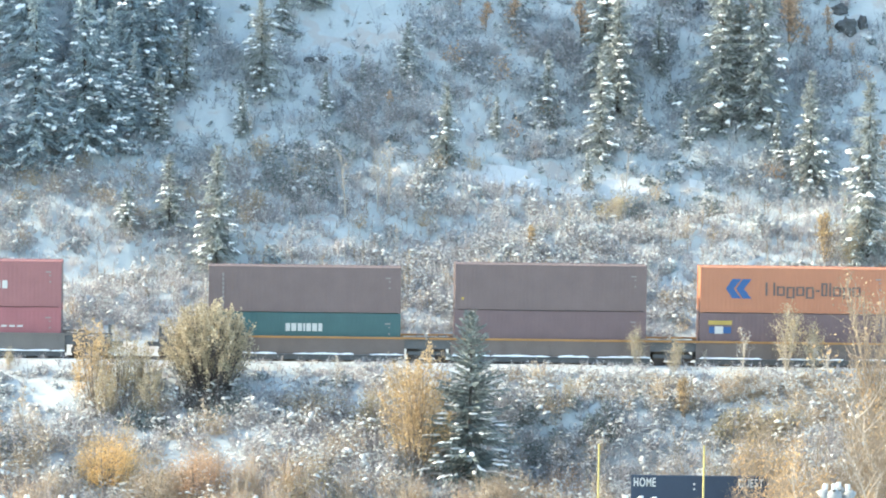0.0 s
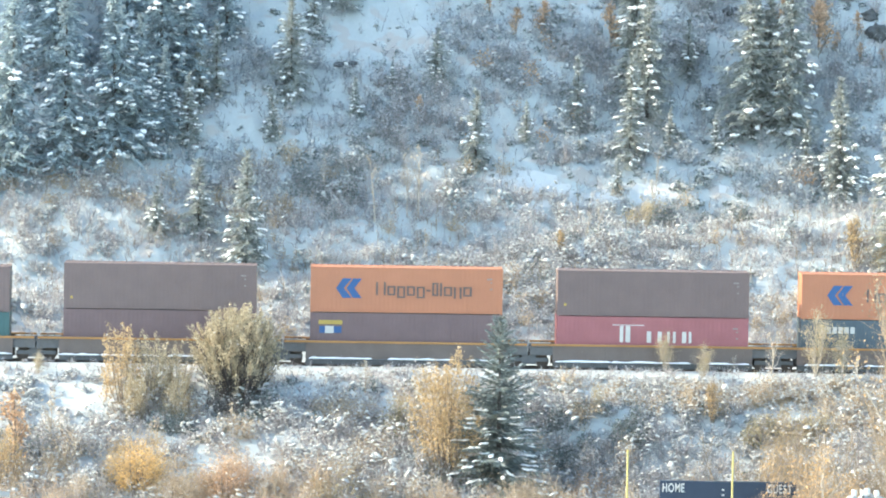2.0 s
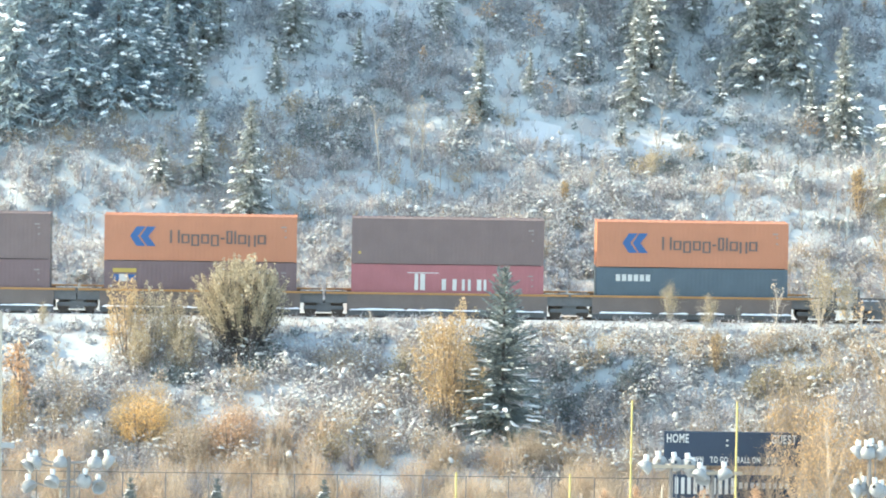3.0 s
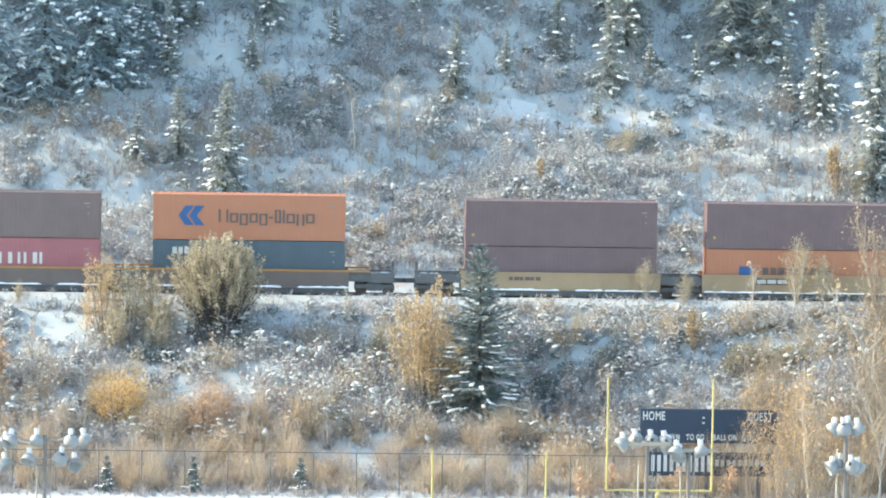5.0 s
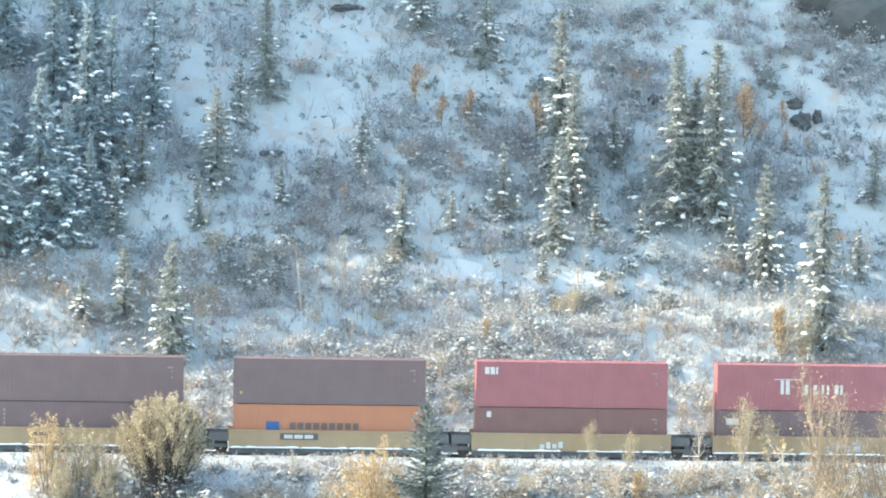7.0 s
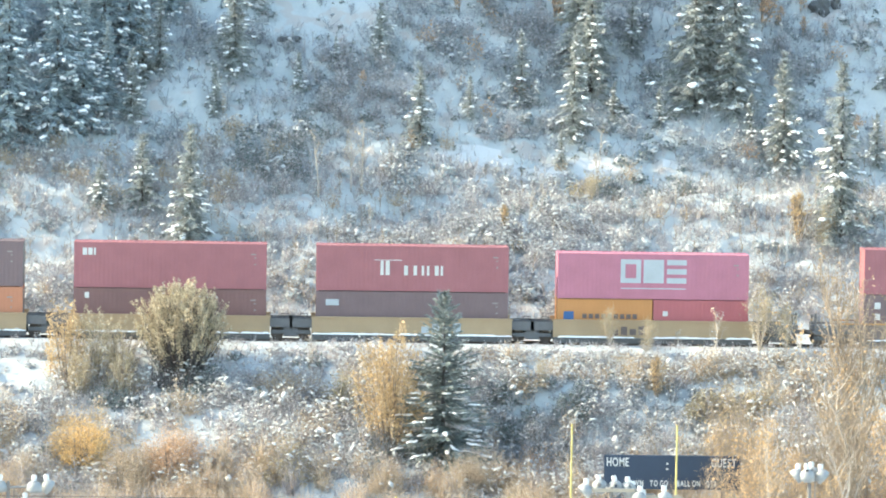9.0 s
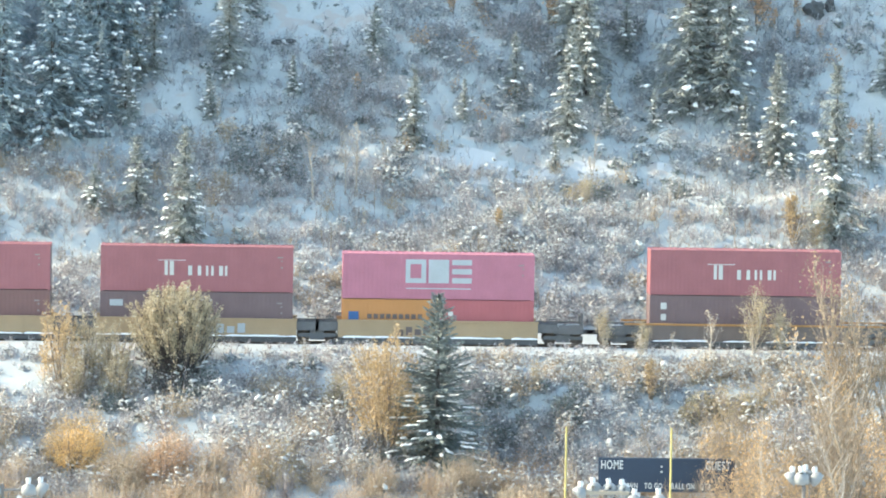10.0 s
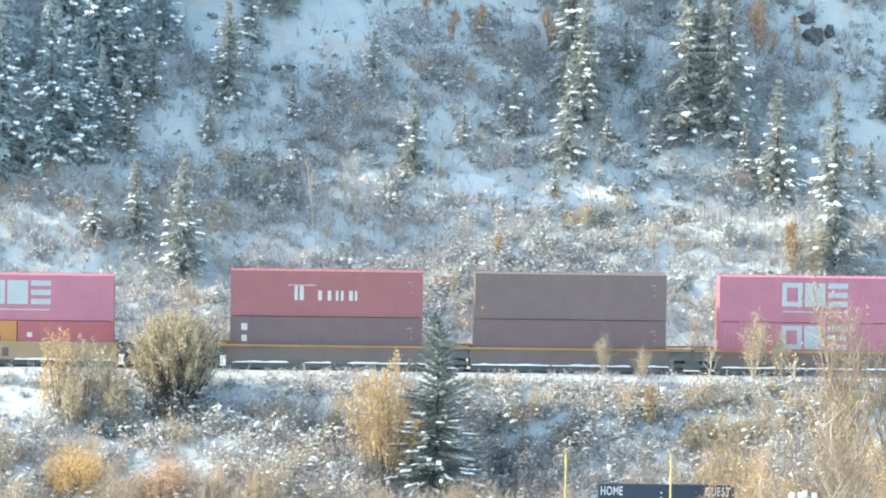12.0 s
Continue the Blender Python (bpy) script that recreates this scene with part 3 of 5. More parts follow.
blocks("name_mark", yellow_car, at(3091) - car_c[0] - 2.85, 1.06, -1.512, [(0.0, 0.55, 0.24, 0.0), (0.65, 0.55, 0.24, 0.0), (1.3, 0.55, 0.24, 0.0)], "white", "white block on the name plate")
blocks("name_mark", yellow_car, at(2663) - car_c[0] - 3.3, 1.08, -1.505, [(i * 0.34, 0.24 + 0.08 * (i % 2), 0.22, 0.0) for i in range(6)], "charcoal", "small dark block of a name")

cap = row_name(4.9, 0.545, (0.3, 0.34, 0.3, 0.14, 0.3, 0.34, 0.26), 0.5, "white", 0.06, "name in white blocks")
container("dull red shipping container stacked on a red one", "red", car_a[1], HIGH, decor=row_name(8.0, 0.4, (0.35, 0.35), 0.5, "white"))
container("red shipping container with white blocks low on its side", "crimson", car_a[1], LOW, decor=row_name(7.4, 0.56, (0.4, 0.4, 0.4, 0.4, 0.4), 0.12, "white"))
container("red shipping container on the grey well car", "red", car_a[0], HIGH)
container("crimson shipping container in the grey well car", "crimson", car_a[0], LOW)
container("dull brown shipping container stacked on a green one", "brown", car_b[0], BROWN_LOW + STANDARD + 0.009, decor=column)
container("sea-green shipping container with a white name", "green", car_b[0], BROWN_LOW, tall=STANDARD, decor=cap)
container("dull brown shipping container with a small yellow square", "brown", car_b[1], BROWN_HIGH, decor=yellow_dot)
container("plum-brown shipping container in a brown well", "plum", car_b[1], BROWN_LOW)
container("orange shipping container with blue emblem and dark name", "orange", car_b[2], BROWN_HIGH, decor=emblem_name())
container("plum-brown shipping container with yellow and blue stickers", "plum", car_b[2], BROWN_LOW, decor=sticker)
container("dull brown shipping container stacked on a red one", "brown", car_b[3], BROWN_HIGH, decor=yellow_dot)
container("bright red shipping container with a white name low down", "crimson", car_b[3], BROWN_LOW, decor=serif_name(4.0, 0.44, 1.15))
container("orange shipping container with blue emblem over a slate one", "orange", car_b[4], BROWN_HIGH, decor=emblem_name())
container("slate-blue shipping container with a white name", "slate", car_b[4], BROWN_LOW, decor=row_name(1.25, 0.7, (0.3, 0.3, 0.3, 0.3, 0.3, 0.3), 0.42, "white", 0.08))
container("plum-brown shipping container with a small yellow square", "plum", car_c[0], HIGH, decor=yellow_dot)
container("plum-brown shipping container with a pale column of marks", "plum", car_c[0], LOW, decor=column)
container("plum-brown shipping container stacked on an orange one", "plum", car_c[1], HIGH, decor=yellow_dot)
container("orange shipping container low in a yellow well", "orange", car_c[1], LOW, decor=both(row_name(3.6, 0.46, (0.4,) * 9, 0.42, "charcoal"), row_name(2.1, 0.42, (0.9,), 0.6, "blue")))
container("maroon shipping container with a white mark at its corner", "maroon", car_c[2], HIGH, decor=row_name(0.55, 0.72, (0.3, 0.3, 0.14), 0.45, "white", 0.05))
container("rust-brown shipping container in a yellow well", "rust", car_c[2], LOW, decor=row_name(0.7, 0.78, (0.3,), 0.36, "white"))
container("red shipping container with a white name on its side", "maroon", car_c[3], HIGH, decor=serif_name(4.05, 0.36))
container("plum-brown shipping container with a pale sticker", "plum", car_c[3], LOW, decor=row_name(0.6, 0.68, (0.9,), 0.4, "grey"))
container("magenta shipping container with broad pale blocks", "pink", car_c[4], LOW + STANDARD + 0.009, decor=wide_name())
container("short orange shipping container in a yellow well", "amber", car_c[4] - 3.06, LOW, length=6.06, tall=STANDARD, decor=both(row_name(1.6, 0.52, (0.3,) * 9, 0.3, "charcoal"), row_name(0.4, 0.48, (0.7,), 0.55, "blue")), number=False)
container("short red shipping container in a yellow well", "scarlet", car_c[4] + 3.06, LOW, length=6.06, tall=STANDARD, decor=row_name(0.6, 0.6, (0.35,), 0.3, "white"), number=False)
container("red shipping container with a white name over a plum one", "maroon", car_d[0], BROWN_HIGH, decor=serif_name(4.05, 0.36))
container("plum-brown shipping container with two white patches", "plum", car_d[0], BROWN_LOW, decor=patches)
container("dull brown shipping container on a brown well car", "brown", car_d[1], BROWN_HIGH, decor=yellow_dot)
container("plum-brown shipping container below a dull brown one", "plum", car_d[1], BROWN_LOW)
container("magenta shipping container stacked on another magenta one", "pink", car_d[2], BROWN_HIGH, decor=wide_name())
container("magenta shipping container low in a brown well", "pink", car_d[2], BROWN_LOW, decor=wide_name(0.42))
container("dull brown shipping container at the end of view", "brown", car_d[3], BROWN_HIGH)
container("plum-brown shipping container in the following well", "plum", car_d[3], BROWN_LOW)


# ---------------------------------------------------------------- trees
def spruce_meshes(seed, tall, wide, snow=1.0, thin=0.0, mat=None, bare=0.3, coarse=1.0):
    """Meshes of trunk, boughs and snow of one conifer: a bare dark spire over drooping boughs that carry pads of snow.
    bare: the share of the top with little snow; coarse: size of sprays and pads."""
    rng = np.random.default_rng(seed)
    trunk = Soup().tube([(0, 0, -0.4), (0.02, 0, tall * 0.5), (0, 0, tall)], [0.012 * tall + 0.02, 0.007 * tall + 0.015, 0.008], 6)
    a, b, wd, pads, way, psize = [], [], [], [], [], []
    tiers = int(tall / (0.4 * coarse))
    lean, phase = rng.uniform(0, 6.283, 2)
    for i in range(tiers):
        f = (i + 0.4 * rng.random()) / tiers
        z = tall * (0.02 + 0.98 * f)
        size = 0.82 + 0.4 * rng.random()
        reach = (wide * 0.58 * (1 - f) ** 0.85 * min(1.0, 0.72 + 2.6 * f) + 0.05) * size
        slope = np.interp(f, [0, 0.4, 0.72, 0.9, 1], [-0.6, -0.45, -0.15, 0.5, 1.6])
        core = rng.uniform(0, 6.283, 16)
        laden = rng.choice([0.25, 0.6, 1.5]) if f < 1 - bare else 0.05
        for ang in core:
            l2 = (0.16 + 0.3 * reach) * rng.uniform(0.6, 1.2)
            foot = np.array([0, 0, z + rng.uniform(-0.25, 0.25) * coarse])
            a.append(foot)
            b.append(foot + np.array([math.cos(ang), math.sin(ang), 0.2 + rng.normal(0, 0.5)]) * l2)
            wd.append(coarse * rng.uniform(0.07, 0.13))
        for j in range(18 if f < 0.8 else 14):
            if rng.random() < thin:
                continue
            ang = rng.uniform(0, 6.283)
            L = reach * rng.uniform(0.5, 1.15) * (1 + 0.16 * math.cos(ang - lean))
            out, side = np.array([math.cos(ang), math.sin(ang), 0]), np.array([-math.sin(ang), math.cos(ang), 0])
            drop, z0 = slope + rng.normal(0, 0.12), z + rng.normal(0, 0.1) * coarse
            along = lambda t: out * L * t + np.array([0, 0, z0 + drop * L * t + 0.22 * L * t * t])
            a += [along(0), along(0.5)]
            b += [along(0.5), along(1)]
            wd += [0.08 * coarse, 0.06 * coarse]
            for k in range(int(7 + 11 * L / coarse)):
                t = rng.uniform(0.02, 1.0)
                l2 = coarse * (0.18 + 0.2 * min(L, 1.5) * (1 - 0.6 * t)) * rng.uniform(0.6, 1.2)
                a.append(along(t))
                b.append(along(t) + (out * rng.uniform(0.3, 0.8) + side * rng.choice([-1, 1]) * rng.uniform(0.3, 0.9) + np.array([0, 0, -0.35 + 0.25 * rng.normal() + 0.8 * max(slope, 0)])) * l2)
                wd.append(coarse * rng.uniform(0.055, 0.11))
            patch = 0.5 + 0.5 * math.sin(2 * ang + phase + 2.3 * z / coarse) * math.cos(1.7 * z + phase)
            if L > 0.2 and rng.random() < snow * 0.72 * patch * laden:
                t, many = rng.uniform(0.6, 0.9), rng.integers(3, 7)
                for q in range(many):
                    pads.append(along(min(t, 1.02)) + side * rng.normal(0, 0.1 * coarse) + np.array([0, 0, 0.05 * coarse]))
                    way.append(out + side * rng.normal(0, 0.5) + np.array([0, 0, drop * 1.2 - 0.1]))
                    psize.append(coarse * (0.042 + 0.03 * min(L, 1.4)) * rng.uniform(0.6, 1.5) * (1 if f < 1 - bare else 0.6))
                    t += 0.09 * coarse / max(L, 0.4)
    meshes = [("trunk", trunk.mesh("trunk", SPRUCE_BARK)), ("crown", Soup().strips(a, b, np.array(wd), rng).mesh("crown", mat or NEEDLE))]
    if pads:
        meshes.append(("snow", Soup().pads(pads, way, np.array(psize), rng, 1.3, 0.65).mesh("snow", SNOW, True)))
    return meshes


def open_spruce(seed, tall, wide, whorls, per):
    """A fuller conifer seen from nearer: whorls of feathered boughs, rising near the top and sagging under snow near the foot."""
    rng = np.random.default_rng(seed)
    trunk = Soup().tube([(0, 0, -0.4), (0.02, 0, tall * 0.5), (0, 0, tall)], [0.17, 0.1, 0.012], 8)
    a, b, wd, pads, way, psize = [], [], [], [], [], []
    for i in range(whorls):
        f = (i + 0.3) / whorls
        reach = wide * 0.53 * (1 - f) ** 0.82 * min(1.0, 0.82 + 2.5 * f) + 0.08 * (f < 0.97)
        rise = np.interp(f, [0, 0.3, 0.6, 0.85, 1], [-0.3, -0.12, 0.18, 0.6, 1.4])
        for j in range(per):
            ang = 6.283 * (j + rng.uniform(-0.4, 0.4)) / per + 1.1 * i
            L = reach * rng.uniform(0.6, 1.15)
            out, side = np.array([math.cos(ang), math.sin(ang), 0]), np.array([-math.sin(ang), math.cos(ang), 0])
            z0, lift = tall * f + rng.uniform(-0.5, 0.5) * tall / whorls, rise + rng.normal(0, 0.08)
            along = lambda s: out * L * s + np.array([0, 0, z0 + lift * L * s + 0.1 * L * s * s])
            for k in range(3):
                a.append(along(k / 3)), b.append(along((k + 1) / 3)), wd.append(0.08 - 0.015 * k)
            for k in range(int(12 + 26 * L)):
                s = rng.uniform(0.0, 1.0)
                l2 = (0.2 + 0.2 * L * (1 - 0.75 * s)) * rng.uniform(0.6, 1.2)
                a.append(along(s))
                b.append(along(s) + (out * 0.7 + side * rng.choice([-1, 1]) * rng.uniform(0.4, 0.9) + np.array([0, 0, lift * 0.6 - 0.15 + 0.22 * rng.normal()])) * l2)
                wd.append(rng.uniform(0.05, 0.085))
            if rng.random() < (0.9 if f < 0.42 else 0.1):
                s = rng.uniform(0.45, 0.75)
                for q in range(rng.integers(2, 7)):
                    if s > 1.0:
                        break
                    pads.append(along(s) + side * rng.normal(0, 0.07) + np.array([0, 0, 0.13]))
                    way.append(out + np.array([0, 0, lift]))
                    psize.append(rng.uniform(0.07, 0.14) if f < 0.4 else 0.06)
                    s += 0.18 / L
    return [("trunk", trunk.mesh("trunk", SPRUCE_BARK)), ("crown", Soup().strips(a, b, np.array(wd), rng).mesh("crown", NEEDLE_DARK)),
            ("snow", Soup().pads(pads, way, np.array(psize), rng, 1.9, 0.45).mesh("snow", SNOW, True))]


def plume_meshes(seed, tall, wide, shoots, leaves, leaf, mat, bark, crown=0.66, snow=0, foot=0, plume=0.9, ragged=0.1):
    """A bush or poplar whose crown fills an egg of the width given: many shoots from one foot, each ending in an upright leafy plume.
    crown: share of the height that is leafy; foot: bare twigs below it; ragged: how unevenly the shoots end."""
    rng = np.random.default_rng(seed)
    mid, half = tall * (1 - crown / 2), tall * crown / 2
    wood, a, b, plumes = Soup(), [], [], []
    for i in range(shoots):
        up = 1 - 1.72 * (i + rng.random()) / shoots
        ang = 6.283 * (0.618 * i + 0.06 * rng.random())
        deep = rng.uniform(0.35, 1.0) ** 0.45 * min(1.12, 1 + ragged * rng.normal())
        flat = math.sqrt(max(0.0, 1 - up * up)) * deep
        end = np.array([0.5 * wide * flat * math.cos(ang), 0.5 * wide * flat * math.sin(ang), mid + half * up * deep])
        rise = np.array([end[0] * 0.3, end[1] * 0.3, 1.0 + 0.6 * rng.random()])
        rise += rng.normal(0, 0.16, 3)
        start = end - rise / np.linalg.norm(rise) * plume * rng.uniform(0.8, 1.35)
        root = np.array([0.1 * end[0], 0.1 * end[1], -0.3])
        bow = root * 0.55 + start * 0.45 + np.array([0.12 * end[0], 0.12 * end[1], 0.1 * (start[2] - root[2])])
        if i % 3 == 0:
            wood.tube([root, bow, start, end], [0.035 + 0.003 * tall, 0.032, 0.02, 0.007], 4)
        else:
            a += [bow, start]
            b += [start, end]
        plumes.append((start, end))
    if foot:
        ang, r = rng.uniform(0, 6.283, foot), 0.4 * wide * np.sqrt(rng.random(foot))
        f0 = np.stack([np.cos(ang) * r, np.sin(ang) * r, np.full(foot, -0.3)], 1)
        a += list(f0)
        b += list(f0 + np.stack([rng.normal(0, 0.3, foot), rng.normal(0, 0.3, foot), tall * rng.uniform(0.05, 0.24, foot)], 1))
    wood.strips(a, b, 0.035, rng)
    size = rng.uniform(0.4, 1.6, shoots)
    pick = rng.choice(shoots, leaves, p=size / size.sum())
    along = rng.uniform(0.0, 1.08, leaves)
    p0, p1 = np.array([p[0] for p in plumes])[pick], np.array([p[1] for p in plumes])[pick]
    pts = p0 + (p1 - p0) * along[:, None] + rng.normal(0, 1, (leaves, 3)) * (0.17 * plume * (1.1 - 0.75 * along))[:, None]
    out = [("trunk", wood.mesh("trunk", bark)), ("crown", Soup().leaves(pts, leaf, rng).mesh("crown", mat))]
    if snow:
        out.append(("snow", Soup().clumps(np.array([plumes[k][1] for k in rng.integers(0, shoots, snow)]), 0.06, rng, 0.7).mesh("snow", CLUMP)))
    return out


def branching(rng, tall, limbs, spread_angle=0.5, lean=(0, 0), start=0.3, radius=None, bow=1.0):
    """Paths of a small tree's stem and limbs, and points at which its leaves hang."""
    radius = radius or 0.012 * tall + 0.02
    top = np.array([lean[0], lean[1], tall])
    bend = rng.normal(0, 0.03 * tall, 2)
    stem = [np.array([bend[0] * math.sin(3.14 * f), bend[1] * math.sin(3.14 * f), -0.3 * (f == 0)]) + top * [f ** bow, f ** bow, f] for f in np.linspace(0, 1, 6)]
    paths, tips = [(stem, np.linspace(radius, 0.015, 6))], []
    for i in range(limbs):
        f = start + (1 - start) * (i + rng.random()) / limbs
        p = np.array([np.interp(f, np.linspace(0, 1, 6), [q[c] for q in stem]) for c in range(3)])
        ang = rng.uniform(0, 6.283)
        L = tall * (1.05 - f) * rng.uniform(0.35, 0.6) + 0.25
        d = np.array([math.cos(ang) * math.sin(spread_angle), math.sin(ang) * math.sin(spread_angle), math.cos(spread_angle)])
        q = [p, p + d * L * 0.5 + rng.normal(0, 0.05 * L, 3), p + d * L + np.array([0, 0, 0.15 * L])]
        paths.append((q, [radius * (1 - f) * 0.7 + 0.016, 0.35 * radius * (1 - f) + 0.013, 0.009]))
        for k in range(5):
            s = rng.uniform(0.2, 1.0)
            base = q[0] + (q[2] - q[0]) * s
            e = base + (d * 0.5 + rng.normal(0, 0.6, 3) * [1, 1, 0.6]) * L * 0.3
            paths.append(([base, e], [0.012, 0.007]))
            tips.append((base, e))
    return paths, tips


def leafy_meshes(seed, tall, limbs, leaves, leaf, mat, bark=None, lean=(0, 0), angle=0.5, start=0.25, snow=0, stems=1, fan=0.0, puff=0.15, radius=None, bow=1.0):
    """Meshes of stem with limbs, of leaves and of snow, for a tree or a tall shrub."""
    rng = np.random.default_rng(seed)
    wood, tips, pts = Soup(), [], []
    for s in range(stems):
        paths, t = branching(rng, tall * rng.uniform(0.75, 1.0), limbs, angle, (lean[0] + rng.normal(0, fan), lean[1] + rng.normal(0, fan)), start, radius, bow)
        for p, r in paths:
            wood.tube(p, r, 3 if len(p) < 3 else 4)
        tips += t
    for i in rng.integers(0, len(tips), leaves):
        b, e = tips[i]
        pts.append(b + (e - b) * rng.uniform(0.1, 1.15) + rng.normal(0, puff, 3))
    out = [("trunk", wood.mesh("trunk", bark or BARK))]
    if leaves:
        out.append(("crown", Soup().leaves(np.array(pts), leaf, rng).mesh("crown", mat)))
    if snow:
        idx = rng.integers(0, len(tips), snow)
        out.append(("snow", Soup().clumps(np.array([tips[i][0] + (tips[i][1] - tips[i][0]) * rng.uniform(0.3, 1) + (0, 0, 0.05) for i in idx]), 0.08, rng, 0.6).mesh("snow", CLUMP)))
    return out


def crown_meshes(seed, rx, rz, mid, leaves, leaf, mat, bark=None, limbs=26, snow=0, taper=0.0, stems=1):
    """A tree or tall bush with a full crown of small leaves on limbs that fan out to it. taper: how far the crown narrows upwards."""
    rng = np.random.default_rng(seed)
    wood = Soup()
    for s in range(stems):
        ox, oy = rng.normal(0, 0.15 * rx * (stems > 1), 2)
        wood.tube([(ox, oy, -0.4), (ox * 1.5, oy * 1.5, mid * 0.6), (ox * 2, oy * 2, mid + rz * 0.8)], [0.03 * rz + 0.04, 0.02 * rz + 0.02, 0.012], 5)

    def shell(n, inner):
        d = rng.normal(size=(n, 3))
        d /= np.linalg.norm(d, axis=1)[:, None]
        f = rng.uniform(inner, 1, n) ** 0.45
        lump = 1 + 0.2 * np.sin(4 * np.arctan2(d[:, 1], d[:, 0]) + seed) * np.cos(5 * d[:, 2] + seed) + 0.12 * np.sin(9 * d[:, 2] + 3 * d[:, 0])
        narrow = 1 - taper * (d[:, 2] * f * 0.5 + 0.5)
        p = d * f[:, None] * lump[:, None] * [rx, rx, rz]
        p[:, :2] *= narrow[:, None]
        return p + [0, 0, mid]

    def tufts(n):
        """Leaves in uneven tufts at the ends of the limbs, and a thin scatter between."""
        hub = shell(limbs, 0.35)
        size = rng.uniform(0.16, 0.42, limbs) * math.sqrt(rx)
        pick = rng.integers(0, limbs, int(n * 0.8))
        return np.concatenate([hub[pick] + rng.normal(size=(len(pick), 3)) * size[pick][:, None] * [1, 1, 1.25], shell(n - len(pick), 0.12)])

    ends = shell(limbs * 6, 0.3)
    for k, e in enumerate(ends[:limbs]):
        z0 = max(0.2, e[2] - 0.9 * math.hypot(e[0], e[1]) - 0.3)
        z0 = min(z0, e[2])
        wood.tube([(0, 0, z0), (e[0] * 0.55, e[1] * 0.55, z0 + 0.45 * (e[2] - z0)), tuple(e)], [0.035, 0.022, 0.008], 4)
    near = ends[:limbs][np.argmin(((ends[limbs:, None] - ends[None, :limbs]) ** 2).sum(2), axis=1)]
    wood.strips(near * [0.7, 0.7, 1] - [0, 0, 0.2], ends[limbs:], 0.03, rng)
    out = [("trunk", wood.mesh("trunk", bark or BARK)), ("crown", Soup().leaves(tufts(leaves), leaf, rng).mesh("crown", mat))]
    if snow:
        p = shell(snow * 2, 0.7)
        out.append(("snow", Soup().clumps(p[p[:, 2] > mid][:snow], 0.08, rng, 0.6).mesh("snow", CLUMP)))
    return out


def plant(name, label, category, group, meshes, x, y, scale=1.0, turn=0.0, sink=0.2, wide=1.0):
    z = float(height(x, y)) - sink
    ob = thing(name, label, category, group)
    for n, me in meshes:
        p = new(n, me)
        p.parent = ob
        if n == "snow":
            tagged(p, "clumps of fresh snow", kind="stuff")
    ob.matrix_basis = pose(x, y, z, 0, 0, turn) @ Matrix.Diagonal((scale * wide, scale * wide, scale, 1))
    return ob


SPRUCE_KINDS = ((0.44, 0.95, 0.12, 0.28), (0.34, 0.6, 0.2, 0.4), (0.56, 1.1, 0.1, 0.2), (0.36, 0.75, 0.12, 0.34), (0.32, 1.1, 0.3, 0.15))    # breadth, snow, gaps, bare top
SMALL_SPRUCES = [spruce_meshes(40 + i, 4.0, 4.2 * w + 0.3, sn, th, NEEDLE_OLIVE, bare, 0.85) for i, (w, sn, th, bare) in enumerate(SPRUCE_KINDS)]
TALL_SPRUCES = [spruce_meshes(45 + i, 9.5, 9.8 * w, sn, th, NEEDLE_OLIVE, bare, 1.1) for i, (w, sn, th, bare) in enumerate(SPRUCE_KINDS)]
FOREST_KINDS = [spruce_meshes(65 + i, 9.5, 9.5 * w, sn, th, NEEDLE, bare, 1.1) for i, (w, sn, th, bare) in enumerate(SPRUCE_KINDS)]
HILL_SPRUCES = [
    (-17.9, 20.5, 5.3, 0), (-20.7, 19.6, 3.3, 2), (-14.6, 17.5, 8.2, 0), (-7.3, 30.0, 2.6, 4), (-1.5, 33.0, 3.7, 2), (1.1, 26.4, 5.6, 1),
    (11.9, 28.3, 7.7, 4), (13.3, 32.0, 9.6, 3), (14.8, 30.2, 2.9, 4), (8.4, 31.9, 4.6, 4), (20.6, 31.7, 12.4, 3), (21.9, 32.4, 9.2, 2), (23.3, 31.1, 13.0, 3),
    (26.4, 26.6, 8.3, 0), (24.3, 28.6, 3.8, 4), (29.3, 17.0, 12.1, 1), (34.8, 32.9, 4.2, 3), (33.0, 27.0, 3.8, 4), (16.4, 35.5, 4.2, 1),
    (-11.8, 31.3, 6.9, 2), (-13.1, 28.1, 3.4, 4), (-7.3, 30.0, 2.9, 4), (-4.7, 32.3, 2.2, 4), (4.7, 29.1, 3.0, 4), (18.0, 29.8, 2.9, 4),
    (10.9, 25.9, 2.7, 4), (-8.4, 39.1, 7.7, 3), (2.7, 45.6, 4.8, 2), (7.6, 43.7, 4.9, 2), (12.5, 34.0, 12.0, 1), (-10.2, 36.9, 4.2, 4),
]
